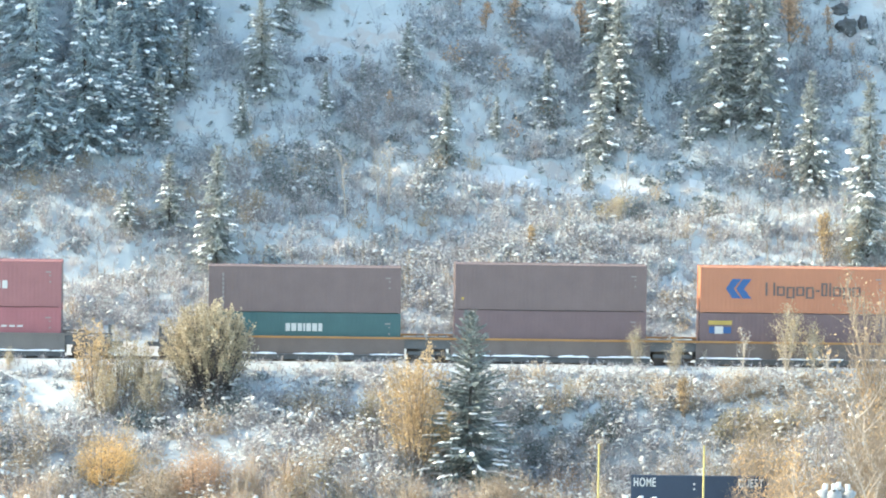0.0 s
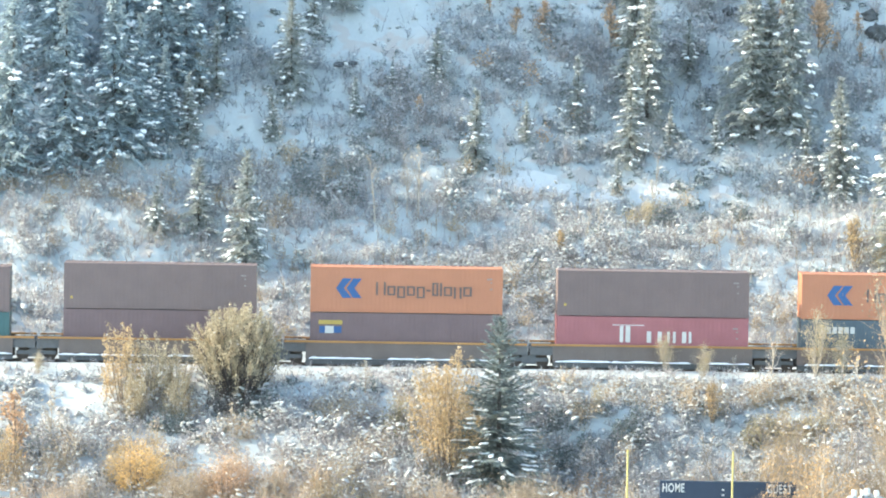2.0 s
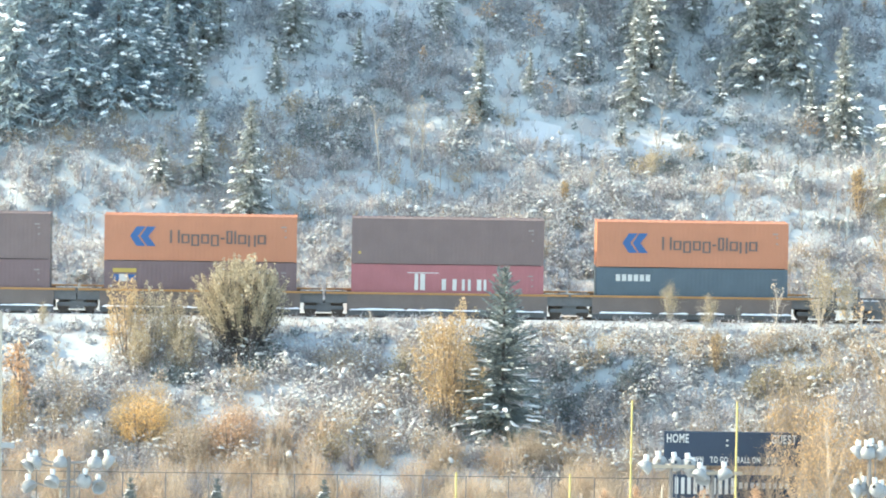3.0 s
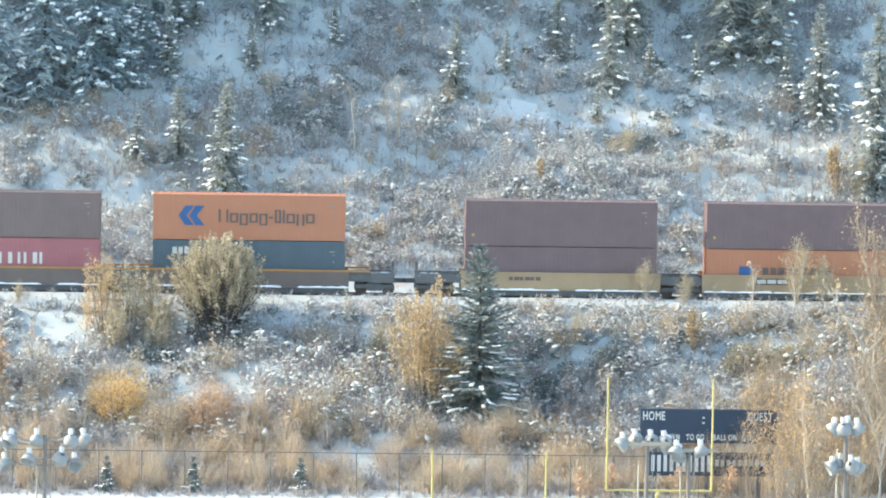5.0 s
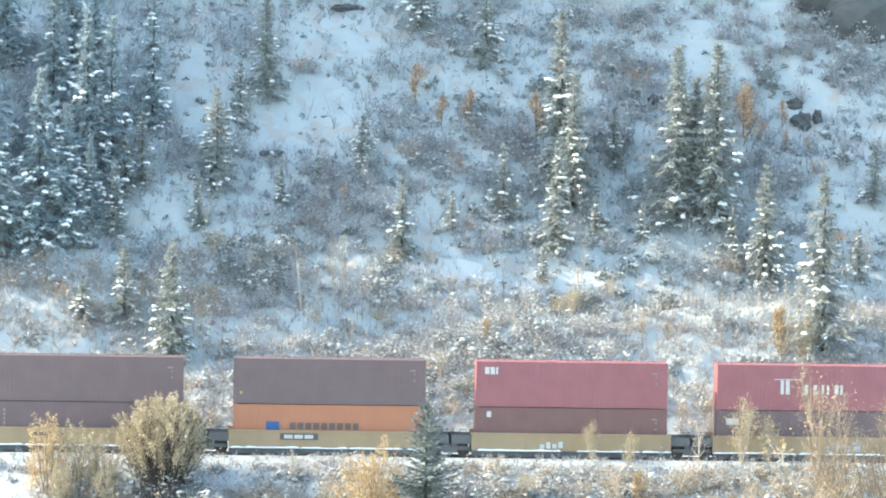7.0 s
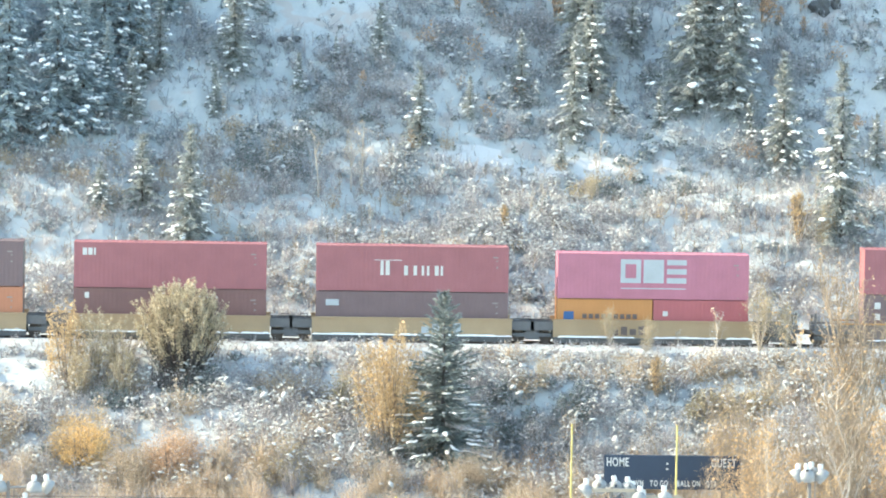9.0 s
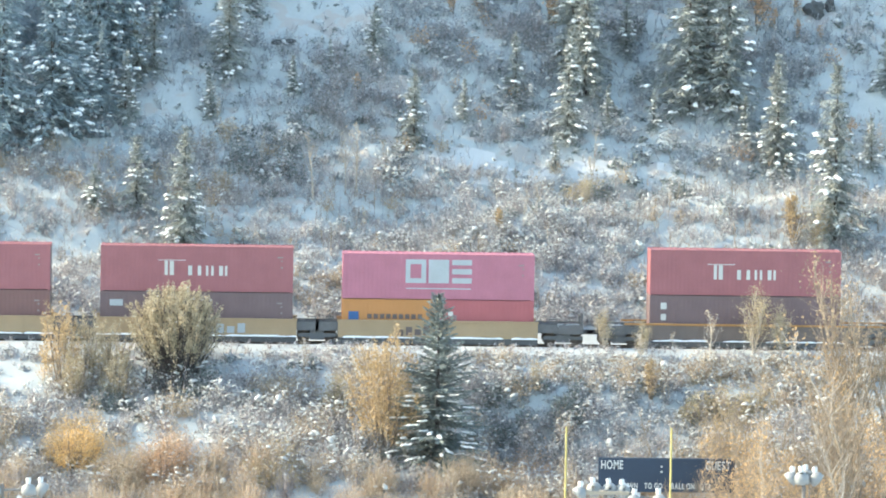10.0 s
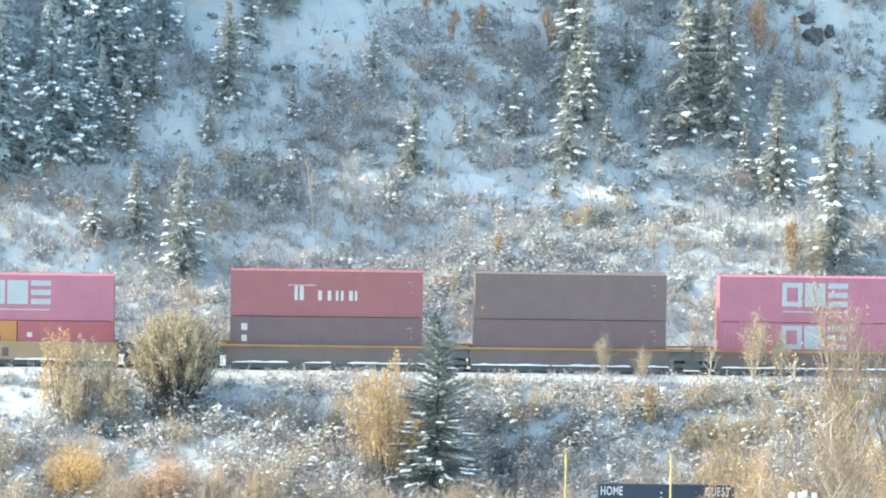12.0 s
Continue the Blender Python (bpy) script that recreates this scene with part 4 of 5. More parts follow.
FOREST_SPRUCES = [
    (-30.8, 24.4, 14.4, 3), (-27.2, 24.8, 12.7, 3), (-23.9, 25.5, 11.8, 0), (-20.5, 27.2, 6.3, 0), (-18.9, 27.3, 5.1, 4), (-22.1, 26.2, 9.5, 0),
    (-20.9, 30.4, 11.9, 3), (-19.2, 30.7, 11.7, 1), (-23.4, 34.2, 12.4, 3), (-17.0, 30.9, 5.0, 4), (-18.2, 30.5, 4.6, 1), (-28.1, 31.8, 13.9, 3),
    (-20.6, 37.0, 10.1, 3), (-16.4, 35.7, 10.0, 4), (-29.5, 35.2, 11.3, 3), (-22.3, 39.1, 9.7, 3), (-27.0, 40.7, 9.8, 3), (-23.6, 28.7, 7.5, 1),
    (-18.7, 27.6, 3.5, 4), (-13.0, 27.5, 2.7, 4),
]
HILL_BIRCHES = [
    (-5.9, 21.3, 5.2, 0), (-3.7, 22.2, 5.0, 1), (-2.9, 22.1, 5.4, 2), (8.3, 18.0, 3.1, 2), (-12.9, 28.5, 2.4, 0), (-9.4, 23.8, 3.5, 1),
    (9.2, 19.2, 3.4, 0), (13.2, 24.2, 3.3, 1), (13.6, 26.0, 3.1, 2), (28.0, 20.8, 3.9, 0),
]
HILL_AUTUMN = [
    (26.4, 16.3, 3.6, 0), (6.6, 17.1, 1.9, 0), (23.4, 39.1, 4.1, 1), (25.9, 37.4, 4.9, 1), (11.5, 37.8, 3.0, 1), (2.4, 39.4, 3.7, 1), (11.0, 37.9, 4.4, 1), (6.2, 37.7, 3.2, 1), (26.2, 39.0, 4.0, 1),
    (-12.6, 27.4, 2.5, 3), (4.2, 37.4, 2.8, 1), (27.9, 15.9, 3.1, 2), (-2.8, 29.8, 2.0, 1), (12.7, 22.5, 2.3, 2), (-2.5, 19.5, 2.3, 3),
    (22.0, 37.4, 3.7, 1), (28.9, 39.6, 2.5, 1), (32.8, 28.5, 3.0, 3), (31.7, 28.7, 2.8, 1), (33.7, 27.7, 3.2, 3), (27.3, 38.0, 2.0, 1),
    (28.9, 37.6, 1.8, 1), (30.5, 37.4, 1.6, 1), (30.8, 26.8, 2.4, 3),
]
BANK_AUTUMN = [
    (21.7, -3.5, 4.1, 2), (23.3, -4.2, 3.3, 2), (12.4, -2.6, 2.5, 2), (14.5, -4.3, 2.3, 2), (18.8, -3.9, 3.6, 3), (-27.2, -4.6, 1.5, 2),
    (-6.7, -6.6, 2.8, 3), (5.5, 2.6, 1.6, 3), (16.8, -2.0, 1.6, 3), (-28.0, -15.7, 6.0, 1), (-25.9, -13.1, 4.6, 3), (-4.8, -10.0, 1.7, 2),
    (7.8, -8.6, 1.8, 2), (14.8, -8.7, 2.6, 0),
]
BANK_FULL = [
    (-21.8, -7.8, 5.6, 0), (-20.3, -7.9, 5.3, 1), (-18.6, -7.4, 4.4, 1), (-20.9, -9.5, 3.5, 1), (-18.3, -9.3, 3.7, 1),
    (-28.4, -17.0, 4.2, 0),
]
# Pale scrub is kept off these spots, to imitate shade under the bushes.
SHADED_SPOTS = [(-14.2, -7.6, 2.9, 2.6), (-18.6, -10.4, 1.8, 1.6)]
BIG_SPRUCE = (1.26, -15.79, 0.979)
ROUND_BUSH = (-14.71, -7.27, 1.05)
YELLOW_BUSH = (-20.5, -16.8, 1.14)
ORANGE_BUSH = (6.66, -14.65, 0.984)
RUST_BUSH = (-15.0, -18.3, 1.12)
TAN_BUSH = (-17.93, -19.22, 0.967)
DULL_BUSH = (2.84, -19.21, 0.761)
GOLD_POPLAR = (-1.91, -15.3, 1.06)
NEAR_ASPENS = [
    (25.3, -24.0, 14.3, 3), (27.4, -24.2, 11.0, 3), (19.3, -36.5, 9.8, 3), (23.0, -35.4, 8.6, 0), (26.4, -19.3, 15.0, 1), (28.2, -18.8, 14.5, 1),
    (24.9, -21.4, 10.5, 1), (25.6, -26.5, 9.5, 4), (22.4, -25.4, 8.4, 4), (20.6, -24.6, 8.6, 4), (23.8, -25.6, 9.4, 4), (18.2, -25.2, 8.0, 4),
    (17.6, -33.6, 7.6, 5), (18.9, -33.0, 8.4, 5), (20.4, -33.4, 6.8, 2), (16.2, -32.6, 5.6, 4), (21.7, -33.8, 6.0, 5), (15.6, -26.0, 8.2, 4),
    (19.6, -38.0, 6.4, 5), (17.2, -37.6, 5.6, 5), (21.4, -38.2, 6.0, 5), (14.3, -31.6, 4.6, 4), (12.6, -33.0, 3.4, 4), (17.8, -22.4, 6.7, 4), (26.9, -29.5, 8.6, 2),
]
# 'dark' rows, and 'grey' ones in the hollow, put shade into shrub colour.
BUSH_SPOTS = [
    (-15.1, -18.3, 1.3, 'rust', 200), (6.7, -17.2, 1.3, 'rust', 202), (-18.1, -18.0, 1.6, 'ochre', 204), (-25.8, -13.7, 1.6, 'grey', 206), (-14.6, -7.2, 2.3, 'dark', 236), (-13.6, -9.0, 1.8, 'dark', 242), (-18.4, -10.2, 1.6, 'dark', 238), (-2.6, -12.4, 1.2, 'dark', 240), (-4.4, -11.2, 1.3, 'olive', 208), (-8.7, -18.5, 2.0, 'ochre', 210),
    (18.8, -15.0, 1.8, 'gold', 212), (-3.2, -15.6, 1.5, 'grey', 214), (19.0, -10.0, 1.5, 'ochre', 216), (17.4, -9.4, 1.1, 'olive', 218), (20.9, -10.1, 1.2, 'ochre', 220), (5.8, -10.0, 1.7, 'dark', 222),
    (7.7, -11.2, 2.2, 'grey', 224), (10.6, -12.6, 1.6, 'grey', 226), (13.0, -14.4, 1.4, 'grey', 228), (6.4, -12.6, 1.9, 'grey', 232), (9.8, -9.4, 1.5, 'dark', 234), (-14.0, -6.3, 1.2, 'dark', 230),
]
HILL_SPOTS = [
    (-8.2, 23.6, 1.8, 'dark', 250), (-10.4, 24.0, 1.5, 'dark', 252), (-6.2, 27.3, 1.5, 'dark', 254), (-3.6, 27.6, 1.2, 'grey', 256), (-4.4, 31.6, 2.3, 'grey', 258), (-2.0, 30.0, 1.9, 'grey', 260), (-6.6, 31.0, 1.6, 'grey', 262),
    (12.0, 23.8, 1.3, 'ochre', 264), (15.2, 23.2, 1.4, 'dark', 266), (18.6, 23.4, 1.5, 'dark', 268), (7.5, 19.8, 1.3, 'dark', 270), (3.0, 19.4, 1.3, 'grey', 272), (23.0, 34.2, 2.0, 'grey', 274), (28.0, 34.0, 2.2, 'grey', 276), (12.5, 28.6, 1.2, 'dark', 278), (6.0, 28.6, 1.0, 'grey', 280),
    (-21.0, 30.0, 1.6, 'grey', 282), (26.0, 46.0, 2.0, 'grey', 284), (31.5, 46.5, 2.2, 'grey', 286), (18.0, 43.0, 2.2, 'grey', 288), (21.0, 39.5, 1.8, 'grey', 290), (9.0, 36.0, 2.0, 'grey', 292), (3.0, 34.0, 1.8, 'grey', 294),
    (14.5, 47.0, 1.4, 'grey', 296), (24.0, 50.5, 1.5, 'grey', 298), (28.5, 43.2, 1.3, 'dark', 300), (33.5, 43.0, 1.6, 'grey', 302), (12.0, 41.5, 1.2, 'dark', 304), (20.0, 48.0, 1.3, 'grey', 306), (16.5, 37.0, 1.2, 'grey', 308), (25.0, 41.5, 1.1, 'grey', 310),
]
ROCKS = [
    (30.4, 39.9, 0.8, 0.6, 0.8, 0), (30.0, 41.6, 0.7, 0.5, 0.45, 3), (31.5, 40.3, 0.4, 0.5, 0.6, 6), (37.1, 48.3, 5.0, 2.0, 2.4, 9), (34.0, 50.0, 4.0, 2.0, 1.6, 12), (-2.6, 47.1, 1.2, 0.6, 0.3, 15),
    (-7.9, 34.0, 0.8, 0.5, 0.25, 18), (19.8, 40.8, 0.7, 0.5, 0.45, 21),
]
FIELD_SAPLINGS = [(6.5, -31.5, 2.6, 1), (7.1, -31.3, 1.8, 1), (8.3, -31.6, 2.9, 1), (11.0, -31.8, 2.4, 3), (12.2, -32.0, 2.8, 1), (9.6, -31.4, 1.9, 3), (3.1, -30.9, 2.2, 3), (15.0, -33.4, 3.2, 1)]
GOAL_ONE = (9.64, -49.0, 9.08)
GOAL_TWO = (-0.32, -68.0, 7.39)
BOARD = (9.98, -30.5, 5.40)
YOUNG_SPRUCES = [(-20.7, -28.3), (-15.7, -28.3), (-9.5, -28.3)]
MASTS = [
    ('tall floodlight mast with clustered white bowl lamps', -19.54, -122.0, 14.32, ((-1.25, -0.2, -0.18, 38, -60), (-1.5, 0.2, -0.34, 50, -70), (-0.3, 0, -0.18, 12, 180), (1.0, -0.2, -0.16, 12, 180), (1.45, 0.3, -0.2, 55, 100), (-0.58, -0.3, -0.88, 40, -30), (0.62, -0.2, -0.84, 45, -150), (1.12, 0.1, -1.1, 65, 25), (-1.52, 0.1, -1.12, 45, 60)), ()),
    ('floodlight mast with a short row of white lamps', 3.3, -122.0, 14.35, ((-0.95, -0.1, -0.1, 48, -80), (-0.4, 0.35, 0.0, 70, 170), (0.2, 0.35, -0.03, 70, 180), (0.72, 0.35, -0.06, 70, 190)), ((-0.85, 0.9, 0.1),)),
    ('floodlight mast with a tight cluster of white lamps', 4.9, -122.0, 14.12, ((-0.5, -0.2, -0.12, 30, -50), (-0.36, 0.0, -0.3, 40, -20), (0.42, -0.2, -0.1, 30, 40), (-0.8, 0.3, 0.0, 70, -120)), ((-0.5, 1.1, 0.1),)),
    ('floodlight mast with white lamps on two tiers', 10.87, -122.0, 15.0, ((-0.45, 0, -0.1, 48, -95), (-0.12, -0.25, -0.06, 30, 170), (0.45, 0.1, -0.12, 50, 95), (0.14, 0.3, -0.06, 60, 175), (-0.5, 0, -1.58, 62, -80), (-0.2, 0.25, -1.5, 60, -130), (0.24, -0.15, -1.5, 60, 150), (0.5, 0.1, -1.62, 50, 95)), ()),
]
LEFT_POLE = (-22.19, -122.0, 19.82)
MARKER = (25.48, 15.09, 4.26)


def stand(rows, meshes_of, name, label, category, group, unit, wide=1.0):
    """Plants rows of (x, y, height, kind)."""
    for i, (x, y, tall, k) in enumerate(rows):
        plant(name, label[k] if isinstance(label, (list, tuple)) else label, category, group, meshes_of[k], x, y, tall / unit, (i * 137.5) % 360, wide=wide)


SPRUCE_LABELS = ("green spruce laden with fresh snow on the hillside", "slender dark spruce dusted with snow", "broad spruce heavy with snow clumps", "dark shaded spruce with little snow", "thin ragged spruce with snowy twigs")
for rows, tall_kinds, group in ((HILL_SPRUCES, TALL_SPRUCES, "spruces on the hillside"), (FOREST_SPRUCES, FOREST_KINDS, "dense spruces on the shaded slope")):
    stand([r for r in rows if r[2] < 6.0], SMALL_SPRUCES, "spruce", SPRUCE_LABELS, "conifer", group, 4.0)
    stand([r for r in rows if r[2] >= 6.0], tall_kinds, "spruce", SPRUCE_LABELS, "conifer", group, 9.5)

big_spruce = open_spruce(77, 10.6, 7.2, 27, 8)
plant("spruce", "tall blue-green spruce with snow on its lower boughs", "conifer", "", big_spruce, *BIG_SPRUCE)

BIRCHES = [leafy_meshes(90 + i, 5.0, 9, 26, 0.1, STRAW, BIRCH, (0.4 * (i - 1), 0), 0.45, 0.35) for i in range(3)]
stand(HILL_BIRCHES, BIRCHES, "birch", "bare pale-stemmed young birch on the snowy slope", "tree", "bare birches", 5.0)
AUTUMN = [leafy_meshes(110, 5.0, 26, 900, 0.13, GOLD, BARK, angle=0.35, start=0.04, stems=2, fan=0.3),
          leafy_meshes(111, 5.0, 16, 420, 0.15, RUST_LEAF, BARK, angle=0.5, start=0.1),
          leafy_meshes(112, 5.0, 13, 1700, 0.085, OCHRE, BIRCH, angle=0.42, start=0.02, snow=16, stems=3, fan=0.7, puff=0.3, radius=0.04),
          leafy_meshes(113, 5.0, 14, 60, 0.12, STRAW, BIRCH, angle=0.55, start=0.2, snow=18)]
AUTUMN_LABELS = ("slim poplar with golden autumn leaves", "small tree with orange autumn leaves", "upright poplar with frosted yellow leaves", "almost bare sapling with pale twigs")
stand(HILL_AUTUMN, AUTUMN, "autumn_tree", AUTUMN_LABELS, "tree", "autumn trees on the hillside", 5.0)
stand(FIELD_SAPLINGS, AUTUMN, "autumn_tree", AUTUMN_LABELS, "tree", "saplings at the edge of the field", 5.0)
stand(BANK_AUTUMN, AUTUMN, "autumn_tree", AUTUMN_LABELS, "tree", "autumn trees on the railway bank", 5.0)
# Stems take the dark spruce bark colour in place of shade under the crown.
round_bush = plume_meshes(130, 6.2, 5.6, 400, 25000, 0.075, PLUME, SPRUCE_BARK, 0.77, 90, 700)
plant("bush", "large rounded bush with upright plumes of frosted olive-yellow leaves", "bush", "", round_bush, *ROUND_BUSH)
gold = plume_meshes(131, 7.9, 4.3, 95, 9000, 0.085, GOLD, BARK, 0.97, 20, 250, 1.5, 0.3)
plant("poplar", "golden-leaved poplar beside the tall spruce", "tree", "", gold, *GOLD_POPLAR)
for spot, mat, words in ((YELLOW_BUSH, OCHRE, "rounded golden-yellow bush at the foot of the bank"), (ORANGE_BUSH, RUST_LEAF, "rounded orange bush near the scoreboard"), (RUST_BUSH, RUST_LEAF, "low orange bush behind the fence"), (TAN_BUSH, STRAW, "pale tan bush behind the fence"), (DULL_BUSH, STRAW, "dull tan bush behind the fence")):
    plant("bush", words, "bush", "bushes at the foot of the bank", crown_meshes(150, 1.6, 1.2, 1.25, 9000, 0.05, YELLOW_LEAF if mat is OCHRE else mat, BARK, 40, 0, 0.0, 4), *spot)
FULL = [plume_meshes(134, 5.0, 2.4, 34, 3000, 0.075, GOLD, BARK, 0.93, 14, 90, 1.2, 0.3),
        plume_meshes(135, 5.0, 2.6, 34, 2900, 0.075, PLUME, BARK, 0.9, 24, 100, 1.2, 0.3)]
stand(BANK_FULL, FULL, "autumn_tree", ("full young poplar with golden leaves on the bank", "full young poplar with pale frosted yellow leaves"), "tree", "full poplars on the bank", 5.0)
ASPENS = [leafy_meshes(140, 10.0, 16, 500, 0.06, TAN_LEAF, BIRCH, (-3.0, 0), 0.62, 0.25, puff=0.4, radius=0.11, bow=1.6),
          leafy_meshes(141, 10.0, 26, 1200, 0.065, TAN_LEAF, TAN_TWIG, (0.4, 0), 0.36, 0.12, stems=3, fan=0.9, puff=0.3, radius=0.05),
          leafy_meshes(142, 10.0, 20, 1300, 0.09, AMBER, TAN_TWIG, (-0.8, 0), 0.55, 0.2, stems=2, fan=0.8, puff=0.35, radius=0.07),
          leafy_meshes(143, 10.0, 15, 260, 0.09, AMBER, BIRCH, (-3.2, 0), 0.7, 0.3, stems=1, fan=0.2, puff=0.3, radius=0.085, bow=2.0),
          leafy_meshes(144, 10.0, 16, 800, 0.07, TAN_LEAF, TAN_TWIG, (0, 0), 0.55, 0.03, stems=4, fan=2.2, puff=0.6, radius=0.04),
          leafy_meshes(145, 10.0, 18, 1000, 0.105, AMBER, TAN_TWIG, (0, 0), 0.6, 0.1, stems=3, fan=1.8, puff=0.3, radius=0.05)]
stand(NEAR_ASPENS, ASPENS, "aspen", ("leaning pale aspen with sparse straw-coloured leaves", "tall aspen with a wispy tan crown", "aspen with sparse orange leaves and pale limbs", "bare leaning aspen with pale limbs", "bushy young aspen with thin tan leaves", "bushy young aspen with thin orange leaves"), "tree", "aspens beside the scoreboard", 10.0)


# ---------------------------------------------------------------- brush, grass and snow lumps: nobody could count them
def scatter(rng, n, x0, x1, y0, y1, keep):
    x, y = rng.uniform(x0, x1, n), rng.uniform(y0, y1, n)
    k = rng.random(n) < keep(x, y)
    return x[k], y[k]


def brush(label, seed, x, y, size, twigs, leaves, twig_mat, leaf_mat, leaf, lumps, lump, twig_width=0.035):
    """Low shrubs at the places given: fanned twigs, a few leaves, caps of snow. Three objects of their own look."""
    rng = np.random.default_rng(seed)
    z = height(x, y)
    base = np.stack([x, y, z - 0.05], 1)
    s = size * rng.uniform(0.5, 1.5, len(x))
    r = np.repeat(np.arange(len(x)), twigs)
    d = rng.normal(0, 0.55, (len(r), 3))
    d[:, 2] = np.abs(d[:, 2]) + 0.8
    tip = base[r] + d * s[r][:, None] * rng.uniform(0.4, 1.0, len(r))[:, None]
    foot = base[r] + rng.normal(0, 0.12, (len(r), 3)) * s[r][:, None] * [1, 1, 0]
    tagged(new("brush", Soup().strips(foot, tip, twig_width * rng.uniform(0.7, 1.3, len(r)), rng).mesh("brush", twig_mat)), label, "brush", kind="stuff")
    if leaves:
        q = rng.integers(0, len(r), len(x) * leaves)
        c = foot[q] + (tip[q] - foot[q]) * rng.uniform(0.3, 1.05, len(q))[:, None] + rng.normal(0, 0.08, (len(q), 3))
        tagged(new("brush_leaves", Soup().leaves(c, leaf, rng).mesh("brush_leaves", leaf_mat)), "dry leaves on " + label, "leaves", kind="stuff")
    if lumps:
        q = rng.integers(0, len(r), int(len(x) * lumps))
        c = foot[q] + (tip[q] - foot[q]) * rng.uniform(0.25, 0.9, len(q))[:, None] + rng.normal(0, 0.05, (len(q), 3))
        tagged(new("snow_lumps", Soup().clumps(c, lump, rng, 0.75).mesh("snow_lumps", CLUMP)), "snow clinging to " + label, "snow", kind="stuff")


def domes(label, seed, x, y, radius, tall, twig_mat, leaf_mat, leaf, per, lumps, lump, pad=0, pad_size=0.2):
    """Rounded, uneven bushes: a dome of leaves on fanned twigs, with snow lying on the upper side."""
    rng = np.random.default_rng(seed)
    base = np.stack([x, y, height(x, y) - 0.1], 1)
    r = radius * rng.uniform(0.55, 1.45, len(x))
    t = tall * rng.uniform(0.6, 1.4, len(x)) * np.sqrt(r / radius)
    phase = rng.uniform(0, 6.283, len(x))

    def points(n, inner, top):
        k = np.repeat(np.arange(len(x)), np.maximum(2, (n * (r / radius) ** 2).astype(int)))
        ang = rng.uniform(0, 6.283, len(k))
        up = rng.uniform(top, 1, len(k))
        f = rng.uniform(inner, 1, len(k)) ** 0.5 * (1 + 0.28 * np.sin(3 * ang + phase[k]) * rng.uniform(0.4, 1, len(k)))
        flat = np.sqrt(1 - up * up)
        return k, base[k] + np.stack([np.cos(ang) * flat * r[k] * f, np.sin(ang) * flat * r[k] * f, up * t[k] * f], 1)

    k, tip = points(per * 0.35, 0.2, 0.0)
    foot = base[k] + rng.normal(0, 0.16, (len(k), 3)) * r[k][:, None] * [1, 1, 0]
    tagged(new("brush", Soup().strips(foot, tip, 0.035, rng).mesh("brush", twig_mat)), label, "brush", kind="stuff")
    k, c = points(per, 0.15, 0.0)
    tagged(new("brush_leaves", Soup().leaves(c, leaf, rng).mesh("brush_leaves", leaf_mat)), "dry leaves on " + label, "leaves", kind="stuff")
    if lumps:
        k, c = points(lumps, 0.75, 0.35)
        soft = Soup().clumps(c, lump, rng, 0.6)
        if pad:
            k, c = points(pad, 0.8, 0.45)
            soft.pads(c, rng.normal(0, 1, (len(k), 3)) * [1, 1, 0.45], pad_size * rng.uniform(0.35, 1.2, len(k)), rng, 1.35, 0.6)
        tagged(new("snow_lumps", soft.mesh("snow_lumps", CLUMP, bool(pad))), "snow clinging to " + label, "snow", kind="stuff")


OPEN_SNOW = [(-13.0, 38.0, 2.6, 3.4), (-5.0, 37.4, 4.2, 3.6), (-4.0, 43.5, 3.4, 2.4), (25.0, 47.0, 4.5, 3.6), (30.5, 42.6, 3.2, 3.0), (9.0, 25.9, 6.5, 1.2), (17.5, 25.6, 4.0, 1.0), (-20.0, 24.6, 5.0, 0.8), (-9.6, -6.6, 2.6, 1.5), (-24.0, -7.6, 3.0, 1.6)]


def clear(x, y):
    """How much may grow: little on the open snow of the hillside, little pale scrub in the shaded hollow of the bank."""
    k = np.ones_like(x)
    for cx, cy, rx, ry in OPEN_SNOW:
        d = ((x - cx) / rx) ** 2 + ((y - cy) / ry) ** 2 + 0.9 * (fbm(x / 1.5, y / 1.5, 161, 3) - 0.5)
        k = np.minimum(k, np.clip(0.1 + 1.6 * (d - 0.55), 0.1, 1))
    # thin out pale scrub where shade is imitated
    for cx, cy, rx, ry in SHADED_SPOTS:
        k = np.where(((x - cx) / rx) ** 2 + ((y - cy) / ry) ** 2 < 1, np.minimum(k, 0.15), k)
    d = np.maximum(np.abs(x - 10.8) / 6.4, np.abs(y + 11.6) / 3.9) + 0.5 * (fbm(x / 2, y / 2, 163, 3) - 0.5)
    return np.minimum(k, np.clip(0.35 + 3.0 * (d - 0.85), 0.35, 1))


def patchy(sx, sy, seed, gain, cut, low=0.0):
    """Growth in patches; the open terrace on the hillside stays nearly bare."""
    def keep(x, y):
        edge = 6.0 + np.interp(x, [-40, -10, 2, 12, 40], [10, 12, 15, 19, 20])
        bare = (np.abs(y - edge + 2.2) < 3.2) & ((x > 1) | (x < -20))
        return np.clip(gain * (fbm(x / sx, y / sy, seed) - cut), low, 1) * np.where(bare, 0.55, 1.0) * clear(x, y)
    return keep


